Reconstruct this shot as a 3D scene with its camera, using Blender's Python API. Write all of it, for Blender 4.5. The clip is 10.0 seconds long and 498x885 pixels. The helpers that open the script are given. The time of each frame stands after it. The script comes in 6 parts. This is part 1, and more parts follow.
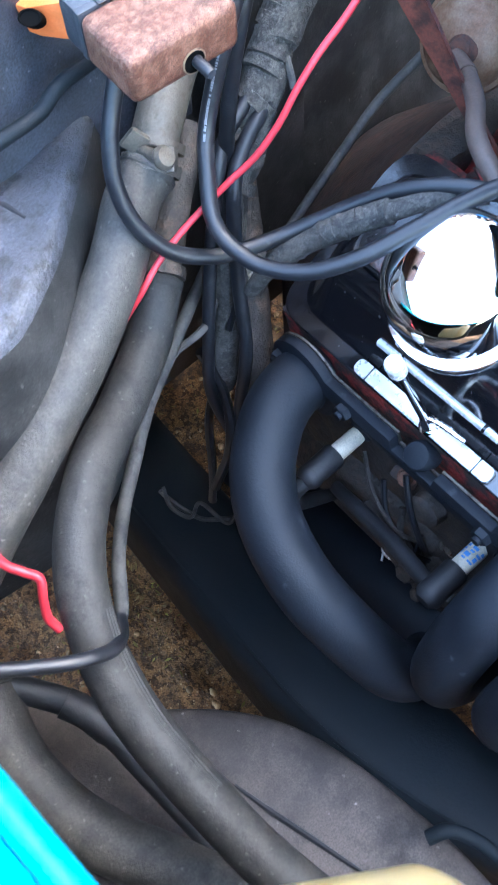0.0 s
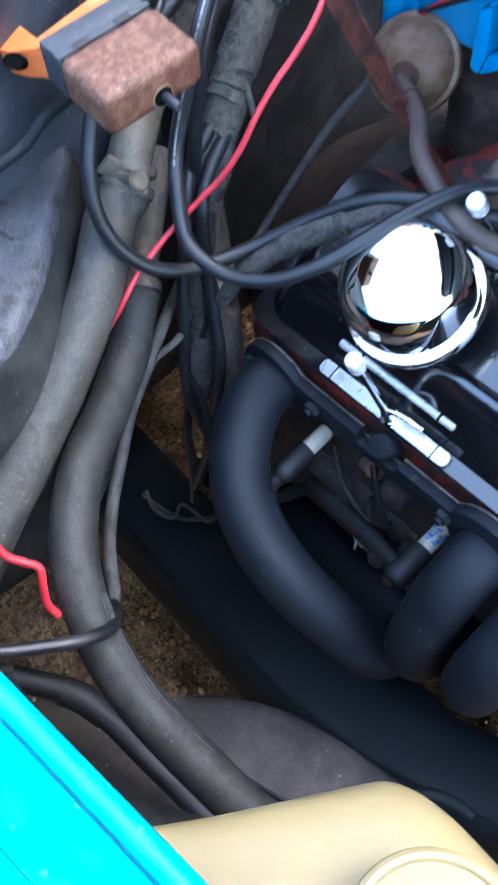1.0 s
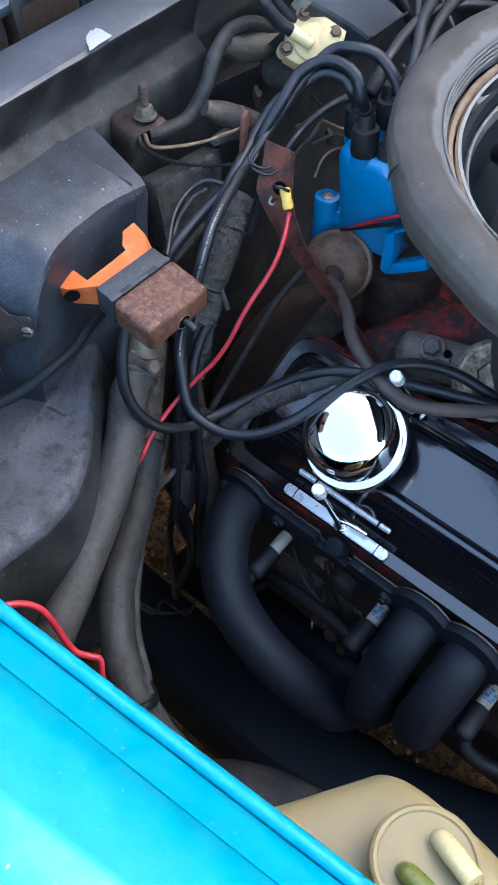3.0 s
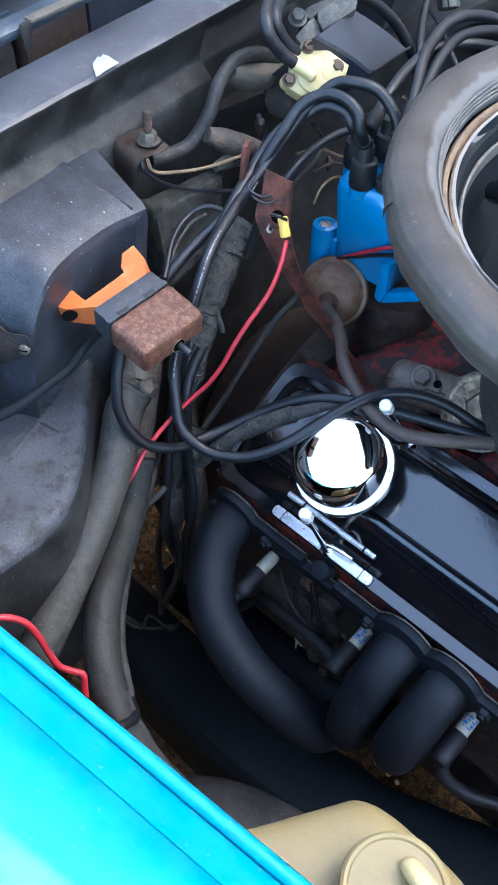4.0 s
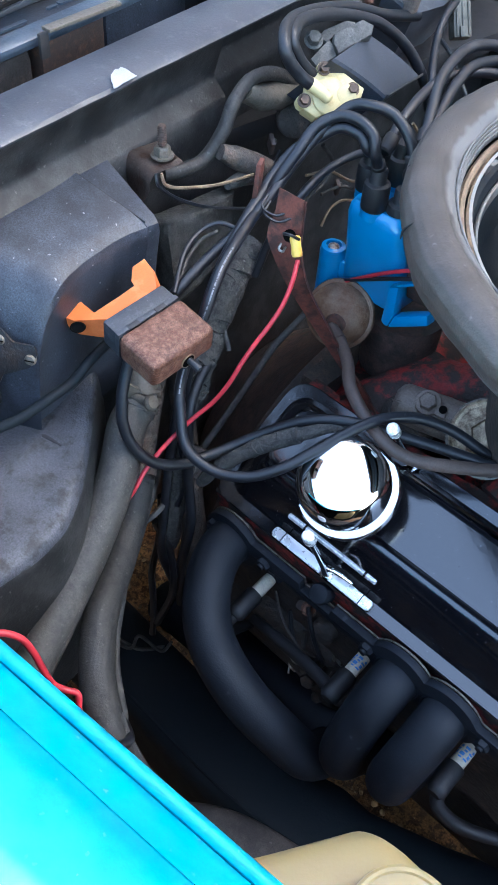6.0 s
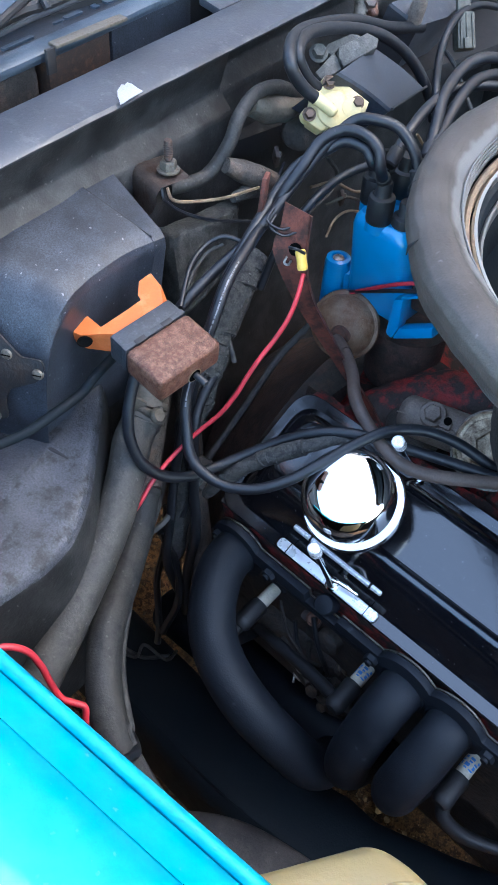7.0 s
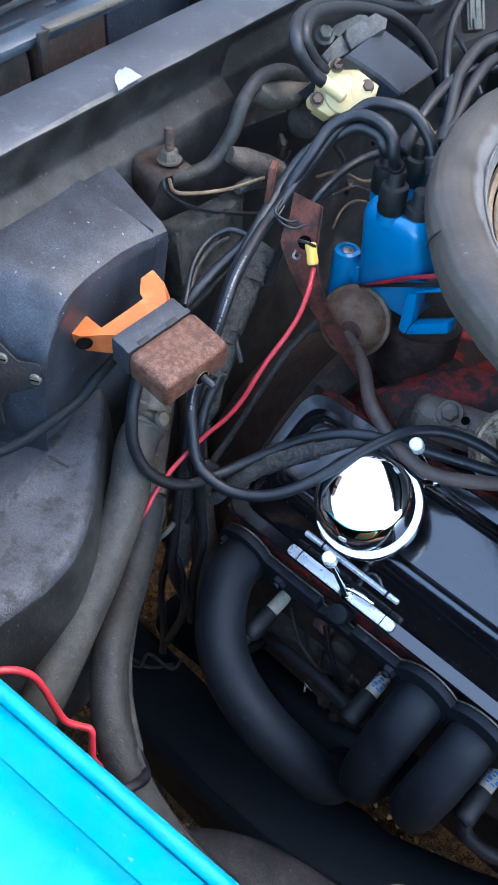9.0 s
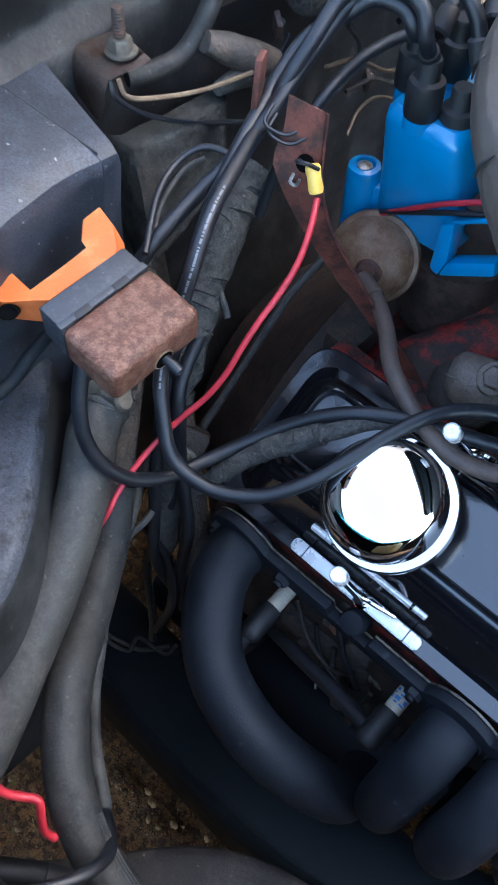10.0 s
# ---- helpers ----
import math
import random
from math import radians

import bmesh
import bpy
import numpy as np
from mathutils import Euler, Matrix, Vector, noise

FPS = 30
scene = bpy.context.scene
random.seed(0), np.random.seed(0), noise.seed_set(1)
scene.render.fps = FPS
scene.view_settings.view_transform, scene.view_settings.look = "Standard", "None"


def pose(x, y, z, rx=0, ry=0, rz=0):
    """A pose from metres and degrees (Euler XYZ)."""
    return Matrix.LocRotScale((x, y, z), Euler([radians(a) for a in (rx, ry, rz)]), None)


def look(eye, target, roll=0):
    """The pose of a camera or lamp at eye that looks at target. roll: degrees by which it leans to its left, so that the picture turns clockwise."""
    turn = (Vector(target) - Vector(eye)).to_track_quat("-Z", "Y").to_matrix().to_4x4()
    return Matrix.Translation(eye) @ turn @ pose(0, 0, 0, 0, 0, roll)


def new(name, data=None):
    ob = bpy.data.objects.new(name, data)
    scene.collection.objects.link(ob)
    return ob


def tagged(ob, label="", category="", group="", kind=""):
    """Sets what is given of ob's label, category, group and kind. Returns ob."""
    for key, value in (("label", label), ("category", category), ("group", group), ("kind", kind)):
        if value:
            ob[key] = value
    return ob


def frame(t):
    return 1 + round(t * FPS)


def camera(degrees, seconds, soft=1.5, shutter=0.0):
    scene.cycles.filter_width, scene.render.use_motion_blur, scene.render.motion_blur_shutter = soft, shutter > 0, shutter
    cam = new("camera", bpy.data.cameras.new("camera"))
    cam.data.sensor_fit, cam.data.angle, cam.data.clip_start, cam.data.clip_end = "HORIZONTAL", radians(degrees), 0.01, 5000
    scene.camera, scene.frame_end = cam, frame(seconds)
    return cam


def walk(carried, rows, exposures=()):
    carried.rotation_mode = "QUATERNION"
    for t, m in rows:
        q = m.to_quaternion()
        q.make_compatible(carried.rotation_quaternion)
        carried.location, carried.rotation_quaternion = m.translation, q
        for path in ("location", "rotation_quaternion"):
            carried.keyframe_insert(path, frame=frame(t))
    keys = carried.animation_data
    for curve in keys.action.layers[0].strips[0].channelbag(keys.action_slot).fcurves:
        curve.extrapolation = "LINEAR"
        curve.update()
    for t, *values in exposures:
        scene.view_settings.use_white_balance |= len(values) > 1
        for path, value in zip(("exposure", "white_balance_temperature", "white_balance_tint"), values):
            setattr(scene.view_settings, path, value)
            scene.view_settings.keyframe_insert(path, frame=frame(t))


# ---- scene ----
cam = camera(31.4, 10.0, soft=1.2, shutter=0.4)
PATH = [
    (0, (0.069, -0.0325, 1.0112), (-0.6749, 0.4638, -0.3155), -6.03),
    (0.5, (0.0887, -0.0533, 1.0026), (-0.6742, 0.4583, -0.3074), -6.98),
    (1, (0.0957, -0.0511, 1.0405), (-0.6378, 0.4897, -0.2746), -6.08),
    (1.5, (0.0975, -0.0963, 1.1239), (-0.6005, 0.5186, -0.1779), -3.24),
    (2, (0.1278, -0.1447, 1.1688), (-0.5723, 0.4906, -0.122), -3.39),
    (2.5, (0.1208, -0.1658, 1.1978), (-0.6, 0.5365, -0.0461), -2.66),
    (3, (0.1185, -0.1455, 1.1994), (-0.5753, 0.6048, -0.0318), -0.74),
    (4.3, (0.1241, -0.1428, 1.2136), (-0.5802, 0.6347, 0.0055), 2.14),
    (4.5, (0.126, -0.1424, 1.2105), (-0.5863, 0.6415, 0.0113), 2.04),
    (5, (0.1107, -0.1481, 1.2038), (-0.5888, 0.6533, 0.0085), 4.40),
    (5.5, (0.107, -0.1529, 1.2008), (-0.589, 0.661, 0.0121), 4.86),
    (7, (0.1014, -0.1516, 1.2104), (-0.5999, 0.6609, 0.0238), 4.59),
    (7.5, (0.095, -0.16, 1.211), (-0.6057, 0.6719, 0.0376), 5.60),
    (8, (0.0953, -0.1626, 1.2129), (-0.6083, 0.674, 0.0445), 5.45),
    (8.5, (0.0914, -0.1579, 1.207), (-0.6046, 0.6806, 0.0355), 5.03),
    (9, (0.0744, -0.1377, 1.1908), (-0.6121, 0.6745, -0.0046), 4.21),
    (9.5, (0.0395, -0.0855, 1.1556), (-0.6174, 0.6627, -0.0968), 3.35),
    (10, (0.0022, -0.0244, 1.1186), (-0.6119, 0.651, -0.1954), 1.89),
]
EXPOSURES = [(t, e, 6150 if t < 2.8 else 6380, 5) for t, e in ((0.0, 4.65), (0.5, 3.9), (1.0, 4.05), (1.5, 4.0), (2.0, 2.85), (2.5, 2.6), (3.0, 3.0), (4.5, 3.35), (7.0, 3.3), (9.0, 3.3), (10.0, 3.25))]
walk(cam, [(t, look(eye, target, roll)) for t, eye, target, roll in PATH], EXPOSURES)

# ---- light ----
world = bpy.data.worlds.new("sky")
scene.world = world
world.use_nodes = True
_nt = world.node_tree
_sky = _nt.nodes.new("ShaderNodeTexSky")
_sky.sky_type = "NISHITA"
_sky.sun_disc = False
_sky.sun_elevation = radians(50.3)
_sky.sun_rotation = radians(23)
_sky.altitude = 60
_sky.air_density, _sky.dust_density, _sky.ozone_density = 1.0, 3.0, 1.5
_nt.links.new(_sky.outputs[0], _nt.nodes["Background"].inputs[0])
_nt.nodes["Background"].inputs[1].default_value = 0.15
_sun = bpy.data.lights.new("sun", "SUN")
_sun.energy, _sun.angle, _sun.color = 5.0, radians(0.06), (1.0, 0.95, 0.86)
SUN = new("sun", _sun)
SUN.matrix_world = look((1.25, 2.95, 3.85), (0, 0, 0))

# ---- materials ----


def surf(name, base, rough=0.5, metal=0.0, vary=0.25, size=0.02, second=None, amount=0.5, second_size=0.03,
         second_rough=None, bump=0.2, bump_size=0.0015, coat=0.0, trans=0.0, ior=1.5, random_tone=0.0, speck=None, speck_size=.004, speck_share=.35, speck_rough=.8, soft=.07, grain=.16, grain_size=.0013):
    """Procedural surface: base colour with tonal variation, an optional second colour in patches, fine relief."""
    m = bpy.data.materials.new(name)
    m.use_nodes = True
    nt = m.node_tree
    b = nt.nodes["Principled BSDF"]
    tc = nt.nodes.new("ShaderNodeTexCoord")
    src = tc.outputs["Object"]

    def noise_tex(scale, detail=6.0, rough_=0.6):
        n = nt.nodes.new("ShaderNodeTexNoise")
        n.inputs["Scale"].default_value, n.inputs["Detail"].default_value, n.inputs["Roughness"].default_value = scale, detail, rough_
        nt.links.new(src, n.inputs["Vector"])
        return n.outputs["Fac"]

    def ramp(fac, lo, hi, a=0.0, z=1.0):
        r = nt.nodes.new("ShaderNodeMapRange")
        r.inputs["From Min"].default_value, r.inputs["From Max"].default_value = lo, hi
        r.inputs["To Min"].default_value, r.inputs["To Max"].default_value = a, z
        nt.links.new(fac, r.inputs["Value"])
        return r.outputs[0]

    def mix(fac, a, c):
        x = nt.nodes.new("ShaderNodeMix")
        x.data_type = "RGBA"
        nt.links.new(fac, x.inputs["Factor"])
        for sock, val in ((x.inputs["A"], a), (x.inputs["B"], c)):
            if isinstance(val, tuple):
                sock.default_value = (*val, 1.0)
            else:
                nt.links.new(val, sock)
        return x.outputs["Result"]

    lo = tuple(c * (1 - vary) for c in base)
    hi = tuple(min(1.0, c * (1 + vary)) for c in base)
    n1 = noise_tex(1.0 / size)
    col = mix(ramp(n1, 0.3, 0.7), lo, hi)
    r = ramp(n1, 0.3, 0.7, max(0.02, rough * 0.85), min(1.0, rough * 1.15))
    if second:
        n2 = noise_tex(1.0 / second_size, 8.0, 0.65)
        edge = 0.5 + (0.5 - amount) * 0.5
        f = ramp(n2, edge - soft, edge + soft)
        col = mix(f, col, second)
        if second_rough is not None:
            rr = nt.nodes.new("ShaderNodeMix")
            nt.links.new(f, rr.inputs["Factor"])
            nt.links.new(r, rr.inputs["A"])
            rr.inputs["B"].default_value = second_rough
            r = rr.outputs["Result"]
    if speck:
        vo = nt.nodes.new("ShaderNodeTexVoronoi")
        vo.inputs["Scale"].default_value = 1.0 / speck_size
        nz = nt.nodes.new("ShaderNodeTexNoise")
        nz.inputs["Scale"].default_value = 1.6 / speck_size
        nt.links.new(src, nz.inputs["Vector"])
        add = nt.nodes.new("ShaderNodeVectorMath")
        add.operation = "MULTIPLY_ADD"
        nt.links.new(nz.outputs["Color"], add.inputs[0])
        add.inputs[1].default_value = (speck_size * .8,) * 3
        nt.links.new(src, add.inputs[2])
        nt.links.new(add.outputs[0], vo.inputs["Vector"])
        near = ramp(vo.outputs["Distance"], 0.26, 0.10)
        pick = ramp(vo.outputs["Color"], 1 - speck_share - .12, 1 - speck_share + .12)
        mul = nt.nodes.new("ShaderNodeMath")
        mul.operation = "MULTIPLY"
        nt.links.new(near, mul.inputs[0])
        nt.links.new(pick, mul.inputs[1])
        col = mix(mul.outputs[0], col, speck)
        rs = nt.nodes.new("ShaderNodeMix")
        nt.links.new(mul.outputs[0], rs.inputs["Factor"])
        nt.links.new(r, rs.inputs["A"])
        rs.inputs["B"].default_value = speck_rough
        r = rs.outputs["Result"]
    if grain:
        hs = nt.nodes.new("ShaderNodeHueSaturation")
        nt.links.new(ramp(noise_tex(1.0 / grain_size, 3.0, .7), .32, .68, 1 - grain, 1 + grain), hs.inputs["Value"])
        nt.links.new(col, hs.inputs["Color"])
        col = hs.outputs[0]
    if random_tone:
        oi = nt.nodes.new("ShaderNodeNewGeometry")
        hv = nt.nodes.new("ShaderNodeHueSaturation")
        nt.links.new(ramp(oi.outputs["Random Per Island"], 0, 1, 1 - random_tone, 1 + random_tone), hv.inputs["Value"])
        nt.links.new(col, hv.inputs["Color"])
        col = hv.outputs[0]
    nt.links.new(col, b.inputs["Base Color"])
    nt.links.new(r, b.inputs["Roughness"])
    b.inputs["Metallic"].default_value = metal
    b.inputs["Coat Weight"].default_value = coat
    b.inputs["Coat Roughness"].default_value = 0.06
    b.inputs["IOR"].default_value = ior
    if trans:
        b.inputs["Subsurface Weight"].default_value = trans
        b.inputs["Subsurface Radius"].default_value = (0.02, 0.015, 0.008)
        b.inputs["Subsurface Scale"].default_value = 1.0
    if bump:
        bp = nt.nodes.new("ShaderNodeBump")
        bp.inputs["Strength"].default_value = bump
        bp.inputs["Distance"].default_value = bump_size
        nt.links.new(noise_tex(0.6 / bump_size, 5.0), bp.inputs["Height"])
        nt.links.new(bp.outputs[0], b.inputs["Normal"])
    return m


M = {}
M["paint"] = surf("teal car paint", (.004, .50, .66), .42, vary=0.05, size=0.1, bump=0.04, bump_size=.002, coat=0.15, second=(.030, .57, .70), amount=.34, second_size=.014, soft=.2, speck=(.45, .66, .68), speck_size=.0045, speck_share=.10, grain=.05)
M["dirt"] = surf("garden dirt", (.22, .105, .040), 0.95, vary=0.5, size=0.03, second=(.075, .034, .014), amount=0.48, second_size=.009, bump=1.0, bump_size=0.004, speck=(.42, .26, .13), speck_size=.005, speck_share=.35, soft=.04, grain=.5, grain_size=.0022)
M["stone"] = surf("pebble stone", (.21, .120, .058), 0.9, vary=0.4, size=0.03, bump=0.4, random_tone=.45)
M["moss"] = surf("moss and leaf litter", (.17, .13, .025), 0.9, vary=0.4, size=0.02, second=(0.22, 0.13, 0.05), amount=0.5, second_size=0.03, bump=0.0, random_tone=0.5)
M["rail"] = surf("black chassis paint", (.0045, .0080, .0108), .68, vary=0.3, size=0.04, bump=0.25, ior=1.32)
M["arm"] = surf("dusty brown steel", (.066, .053, .046), 0.7, vary=0.4, size=0.05, second=(.024, .019, .017), amount=.42, second_size=.045, bump=0.5, speck=(.24, .22, .20), speck_size=.006, speck_share=.12, soft=.08, grain=.35)
M["hose"] = surf("dusty grey rubber hose", (.0225, .0210, .0190), .66, vary=.3, size=0.02, second=(.009, .0089, .0084), amount=.42, second_size=.010, bump=.4, bump_size=0.001, speck=(.075, .072, .065), speck_size=.004, speck_share=.28, soft=.08, grain=.34, grain_size=.0016)
M["hose_dusty"] = surf("dry dusty heater hose", (.044, .0405, .035), .62, vary=.3, size=0.015, second=(.021, .020, .018), amount=.38, second_size=.012, bump=.5, bump_size=0.001, speck=(.13, .125, .11), speck_size=.004, speck_share=.25, soft=.10, grain=.34, grain_size=.0016)
M["wire"] = surf("black ignition wire", (.0085, .0095, .0125), .44, vary=0.25, size=0.01, second=(.019, .020, .022), amount=0.25, second_size=0.01, bump=0.1, speck=(.08, .08, .085), speck_size=.005, speck_share=.10)
M["wire_grey"] = surf("faded grey wire", (.050, .048, .044), 0.7, vary=0.3, size=0.01, second=(.022, .022, .022), amount=0.4, second_size=0.012, bump=0.3, bump_size=0.001)
M["rubber"] = surf("black rubber", (.012, .012, .0135), 0.55, vary=0.3, size=0.02, bump=0.2)
M["seal"] = surf("weathered seal rubber", (.051, .042, .036), .5, vary=0.25, size=0.04, second=(.062, .053, .046), amount=0.35, second_size=.02, bump=.35, bump_size=.001, speck=(.12, .11, .105), speck_size=.005, speck_share=.2, soft=.12)
M["seal_pale"] = surf("worn pale rubber", (.135, .13, .125), 0.6, vary=0.3, size=0.01, bump=0.3, speck=(.07, .065, .06), speck_size=.003, speck_share=.3)
M["vac"] = surf("brown aged vacuum hose", (.085, .058, .046), 0.6, vary=0.3, size=0.02, bump=0.2, speck=(.12, .10, .095), speck_size=.006, speck_share=.2)
M["red_wire"] = surf("red insulated wire", (0.42, 0.022, 0.035), 0.45, vary=0.2, size=0.02, bump=0.1, grain=.08)
M["header"] = surf("matt black header coating", (.0078, .0105, .0155), .60, vary=0.25, size=0.03, second=(.013, .016, .022), amount=0.25, second_size=0.02, bump=0.3, bump_size=0.001, speck=(.065, .070, .080), speck_size=.010, speck_share=.10, ior=1.42)
M["gloss"] = surf("gloss black enamel", (0.006, 0.006, 0.008), .13, vary=0.2, size=0.05, bump=0.03, bump_size=0.004, coat=0.0, ior=1.85, speck=(.10, .10, .11), speck_size=.0028, speck_share=.10, grain=0)
M["chrome"] = surf("chrome plate", (0.86, 0.86, 0.86), 0.035, metal=1.0, vary=0.02, size=0.05, bump=0.0, grain=0)
M["steel"] = surf("dull zinc steel", (0.42, 0.41, 0.38), 0.4, metal=0.9, vary=0.3, size=0.01, second=(0.2, 0.12, 0.07), amount=0.3, second_size=0.008, second_rough=0.8, bump=0.2)
M["steel_dark"] = surf("dark worn steel", (.20, .18, .155), 0.5, metal=0.7, vary=0.35, size=0.004, second=(0.06, 0.045, 0.035), amount=0.4, second_size=0.004, bump=0.4)
M["screw"] = surf("rusty screw", (0.10, 0.065, 0.045), 0.6, metal=0.4, vary=0.3, size=0.004, bump=0.4)
M["ally"] = surf("grimy cast aluminium", (.195, .150, .120), 0.55, metal=.15, vary=0.3, size=0.02, second=(.080, .060, .050), amount=0.42, second_size=0.02, second_rough=0.75, bump=0.5, bump_size=0.0015, soft=.12, grain=.28)
M["engine"] = surf("worn red engine paint", (0.42, 0.024, 0.020), 0.5, vary=0.3, size=0.03, second=(.052, .037, .032), amount=.59, second_size=0.022, second_rough=0.8, bump=0.7, bump_size=0.002, grain=.28)
M["grime"] = surf("oily grime", (0.044, 0.036, 0.031), 0.62, vary=0.5, size=0.025, second=(0.10, 0.070, 0.05), amount=0.32, second_size=0.018, bump=0.8, bump_size=0.003, grain=.28)
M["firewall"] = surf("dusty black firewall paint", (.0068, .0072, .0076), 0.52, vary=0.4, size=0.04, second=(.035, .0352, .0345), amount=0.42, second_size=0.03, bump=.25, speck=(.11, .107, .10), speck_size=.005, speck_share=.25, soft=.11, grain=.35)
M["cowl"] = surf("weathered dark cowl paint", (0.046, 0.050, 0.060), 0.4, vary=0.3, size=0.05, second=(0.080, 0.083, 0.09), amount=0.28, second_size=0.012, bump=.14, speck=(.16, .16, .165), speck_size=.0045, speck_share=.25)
M["case"] = surf("black moulded heater case", (.0215, .0262, .0355), .47, vary=.35, size=0.03, second=(.041, .048, .061), amount=0.40, second_size=0.03, second_rough=0.56, bump=.13, bump_size=0.0012, speck=(.26, .26, .27), speck_size=.004, speck_share=.15, soft=.14, ior=1.48, grain=.55, grain_size=.0011)
M["well"] = surf("flaked grey paint on black fibreglass", (.043, .046, .056), .46, vary=.28, size=0.02, second=(.019, .0195, .021), amount=.38, second_size=.016, bump=.7, bump_size=0.0015, speck=(.008, .008, .009), speck_size=.013, speck_share=.22, second_rough=.65, soft=.06, grain=.45)
M["rust"] = surf("rusted sheet steel", (.084, .029, .016), .5, metal=0.1, vary=0.35, size=0.012, second=(.175, .086, .054), amount=.42, second_size=.0045, bump=1.0, bump_size=0.0008, speck=(.20, .12, .068), speck_size=.0024, speck_share=.22, soft=.10, grain=.3, grain_size=.0009)
M["red_rust"] = surf("orange-brown rust", (.075, .026, .014), 0.7, vary=0.35, size=0.006, second=(.04, .020, .015), amount=0.4, second_size=0.004, bump=0.6, bump_size=0.0008)
M["end_plate"] = surf("dark steel plate going rusty", (.014, .0145, .016), .5, metal=.2, vary=.4, size=.03, second=(.038, .021, .013), amount=.36, second_size=.022, bump=.5, soft=.12, speck=(.09, .095, .11), speck_size=.006, speck_share=.15, grain=.35)
M["rust_dark"] = surf("dark rusty steel", (0.045, 0.028, 0.021), 0.65, metal=0.1, vary=0.3, size=0.008, second=(0.09, 0.045, 0.028), amount=0.35, second_size=0.006, bump=0.5, bump_size=0.0008)
M["clamp"] = surf("dusty zinc clamp", (.12, .105, .085), 0.55, metal=0.3, vary=0.35, size=0.006, second=(0.08, 0.065, 0.05), amount=0.35, second_size=0.006, bump=0.3)
M["dusty"] = surf("dusty grey sheet metal", (.082, .079, .070), 0.65, vary=0.4, size=0.02, second=(.034, .032, .028), amount=0.46, second_size=0.014, bump=0.6, speck=(.16, .155, .14), speck_size=.005, speck_share=.22, soft=.10, grain=.35)
M["bell"] = surf("dark red-brown casting", (.080, .047, .037), 0.6, vary=0.5, size=0.02, second=(.036, .027, .023), amount=0.5, second_size=0.018, bump=0.6, bump_size=0.002, grain=.3)
M["putty"] = surf("grey-green plastic", (.085, .080, .060), 0.6, vary=0.3, size=0.01, second=(.045, .038, .028), amount=0.4, second_size=0.008, bump=0.3)
# near-black that paints the shade inside holes and slots
M["hollow_black"] = surf("black for painted hollows", (0.003, 0.003, 0.003), 0.9, vary=0.2, size=0.01, bump=0.0, ior=1.1, grain=0)
M["rim"] = surf("dull bare metal rim", (0.24, 0.23, 0.215), 0.35, metal=0.6, vary=0.2, size=0.02, second=(0.15, 0.11, 0.08), amount=0.25, second_size=0.012, bump=0.1)
M["rust_grey"] = surf("dusty rusty bracket", (0.085, 0.062, 0.052), 0.6, vary=0.3, size=0.01, second=(0.06, 0.03, 0.02), amount=0.35, second_size=0.012, bump=0.4, speck=(.15, .13, .12), speck_size=.005, speck_share=.2)
M["bracket"] = surf("red oxide bracket paint", (.125, .034, .022), 0.6, vary=0.35, size=0.015, second=(.040, .015, .011), amount=0.45, second_size=0.014, bump=0.4)
M["orange"] = surf("faded orange plastic", (.62, .145, .035), 0.55, vary=0.12, size=0.02, second=(.68, .21, .075), amount=0.35, second_size=0.02, bump=0.2, grain=.06)
M["black_plastic"] = surf("grey-black plastic", (.030, .033, .039), 0.5, vary=0.25, size=0.01, second=(.055, .058, .064), amount=0.3, second_size=0.008, bump=0.3, speck=(.13, .13, .14), speck_size=.003, speck_share=.15)
M["blue"] = surf("blue moulded plastic", (.003, .215, .47), 0.32, vary=0.12, size=0.04, bump=0.06, coat=.6, grain=0)
M["cream"] = surf("aged cream plastic", (.52, .415, .20), 0.5, vary=0.12, size=0.02, second=(.42, .29, .11), amount=0.22, second_size=0.01, bump=0.2, speck=(.16, .12, .07), speck_size=.008, speck_share=.2, grain=.06)
M["bottle"] = surf("yellowed translucent plastic", (.225, .176, .083), 0.45, vary=0.08, size=0.06, bump=0.15, trans=.55, grain=0)
M["lime"] = surf("lime green liquid in clear tube", (.17, .18, .040), 0.3, vary=0.3, size=0.012, second=(.26, .23, .10), amount=.35, second_size=.012, bump=0.0, trans=0.3)
M["yellow"] = surf("yellow terminal sleeve", (.80, .50, .10), 0.4, vary=0.1, size=0.01, bump=0.1, grain=.05)
M["white"] = surf("white porcelain or paint", (.32, .32, .33), 0.4, vary=0.1, size=0.01, bump=0.1)
M["porcelain"] = surf("cream glazed porcelain", (.60, .54, .42), 0.3, vary=0.1, size=0.01, second=(0.3, 0.25, 0.2), amount=.12, second_size=0.006, bump=0.1)
M["blue_ink"] = surf("blue print", (.06, .25, .62), 0.5, vary=0.1, size=0.01, bump=0.0, grain=0)
M["print"] = surf("white print on rubber", (.15, .155, .17), 0.6, vary=0.3, size=0.004, bump=0.0)
M["tan"] = surf("tan oxidised metal", (.26,.19,.125), 0.5, metal=0.4, vary=0.25, size=0.02, second=(0.2, 0.13, 0.09), amount=0.35, second_size=0.012, bump=0.3)
M["zinc"] = surf("yellow zinc cap", (.46, .36, .24), 0.45, metal=0.4, vary=0.3, size=0.012, second=(.105, .066, .042), amount=0.45, second_size=.008, second_rough=0.7, bump=0.4, soft=.14, speck=(.40, .34, .25), speck_size=.003, speck_share=.2, grain=.3)
M["copper"] = surf("rusty copper lead", (.15, .060, .032), 0.4, metal=0.6, vary=0.3, size=0.006, second=(.045, .022, .014), amount=.45, second_size=.006, bump=0.3)
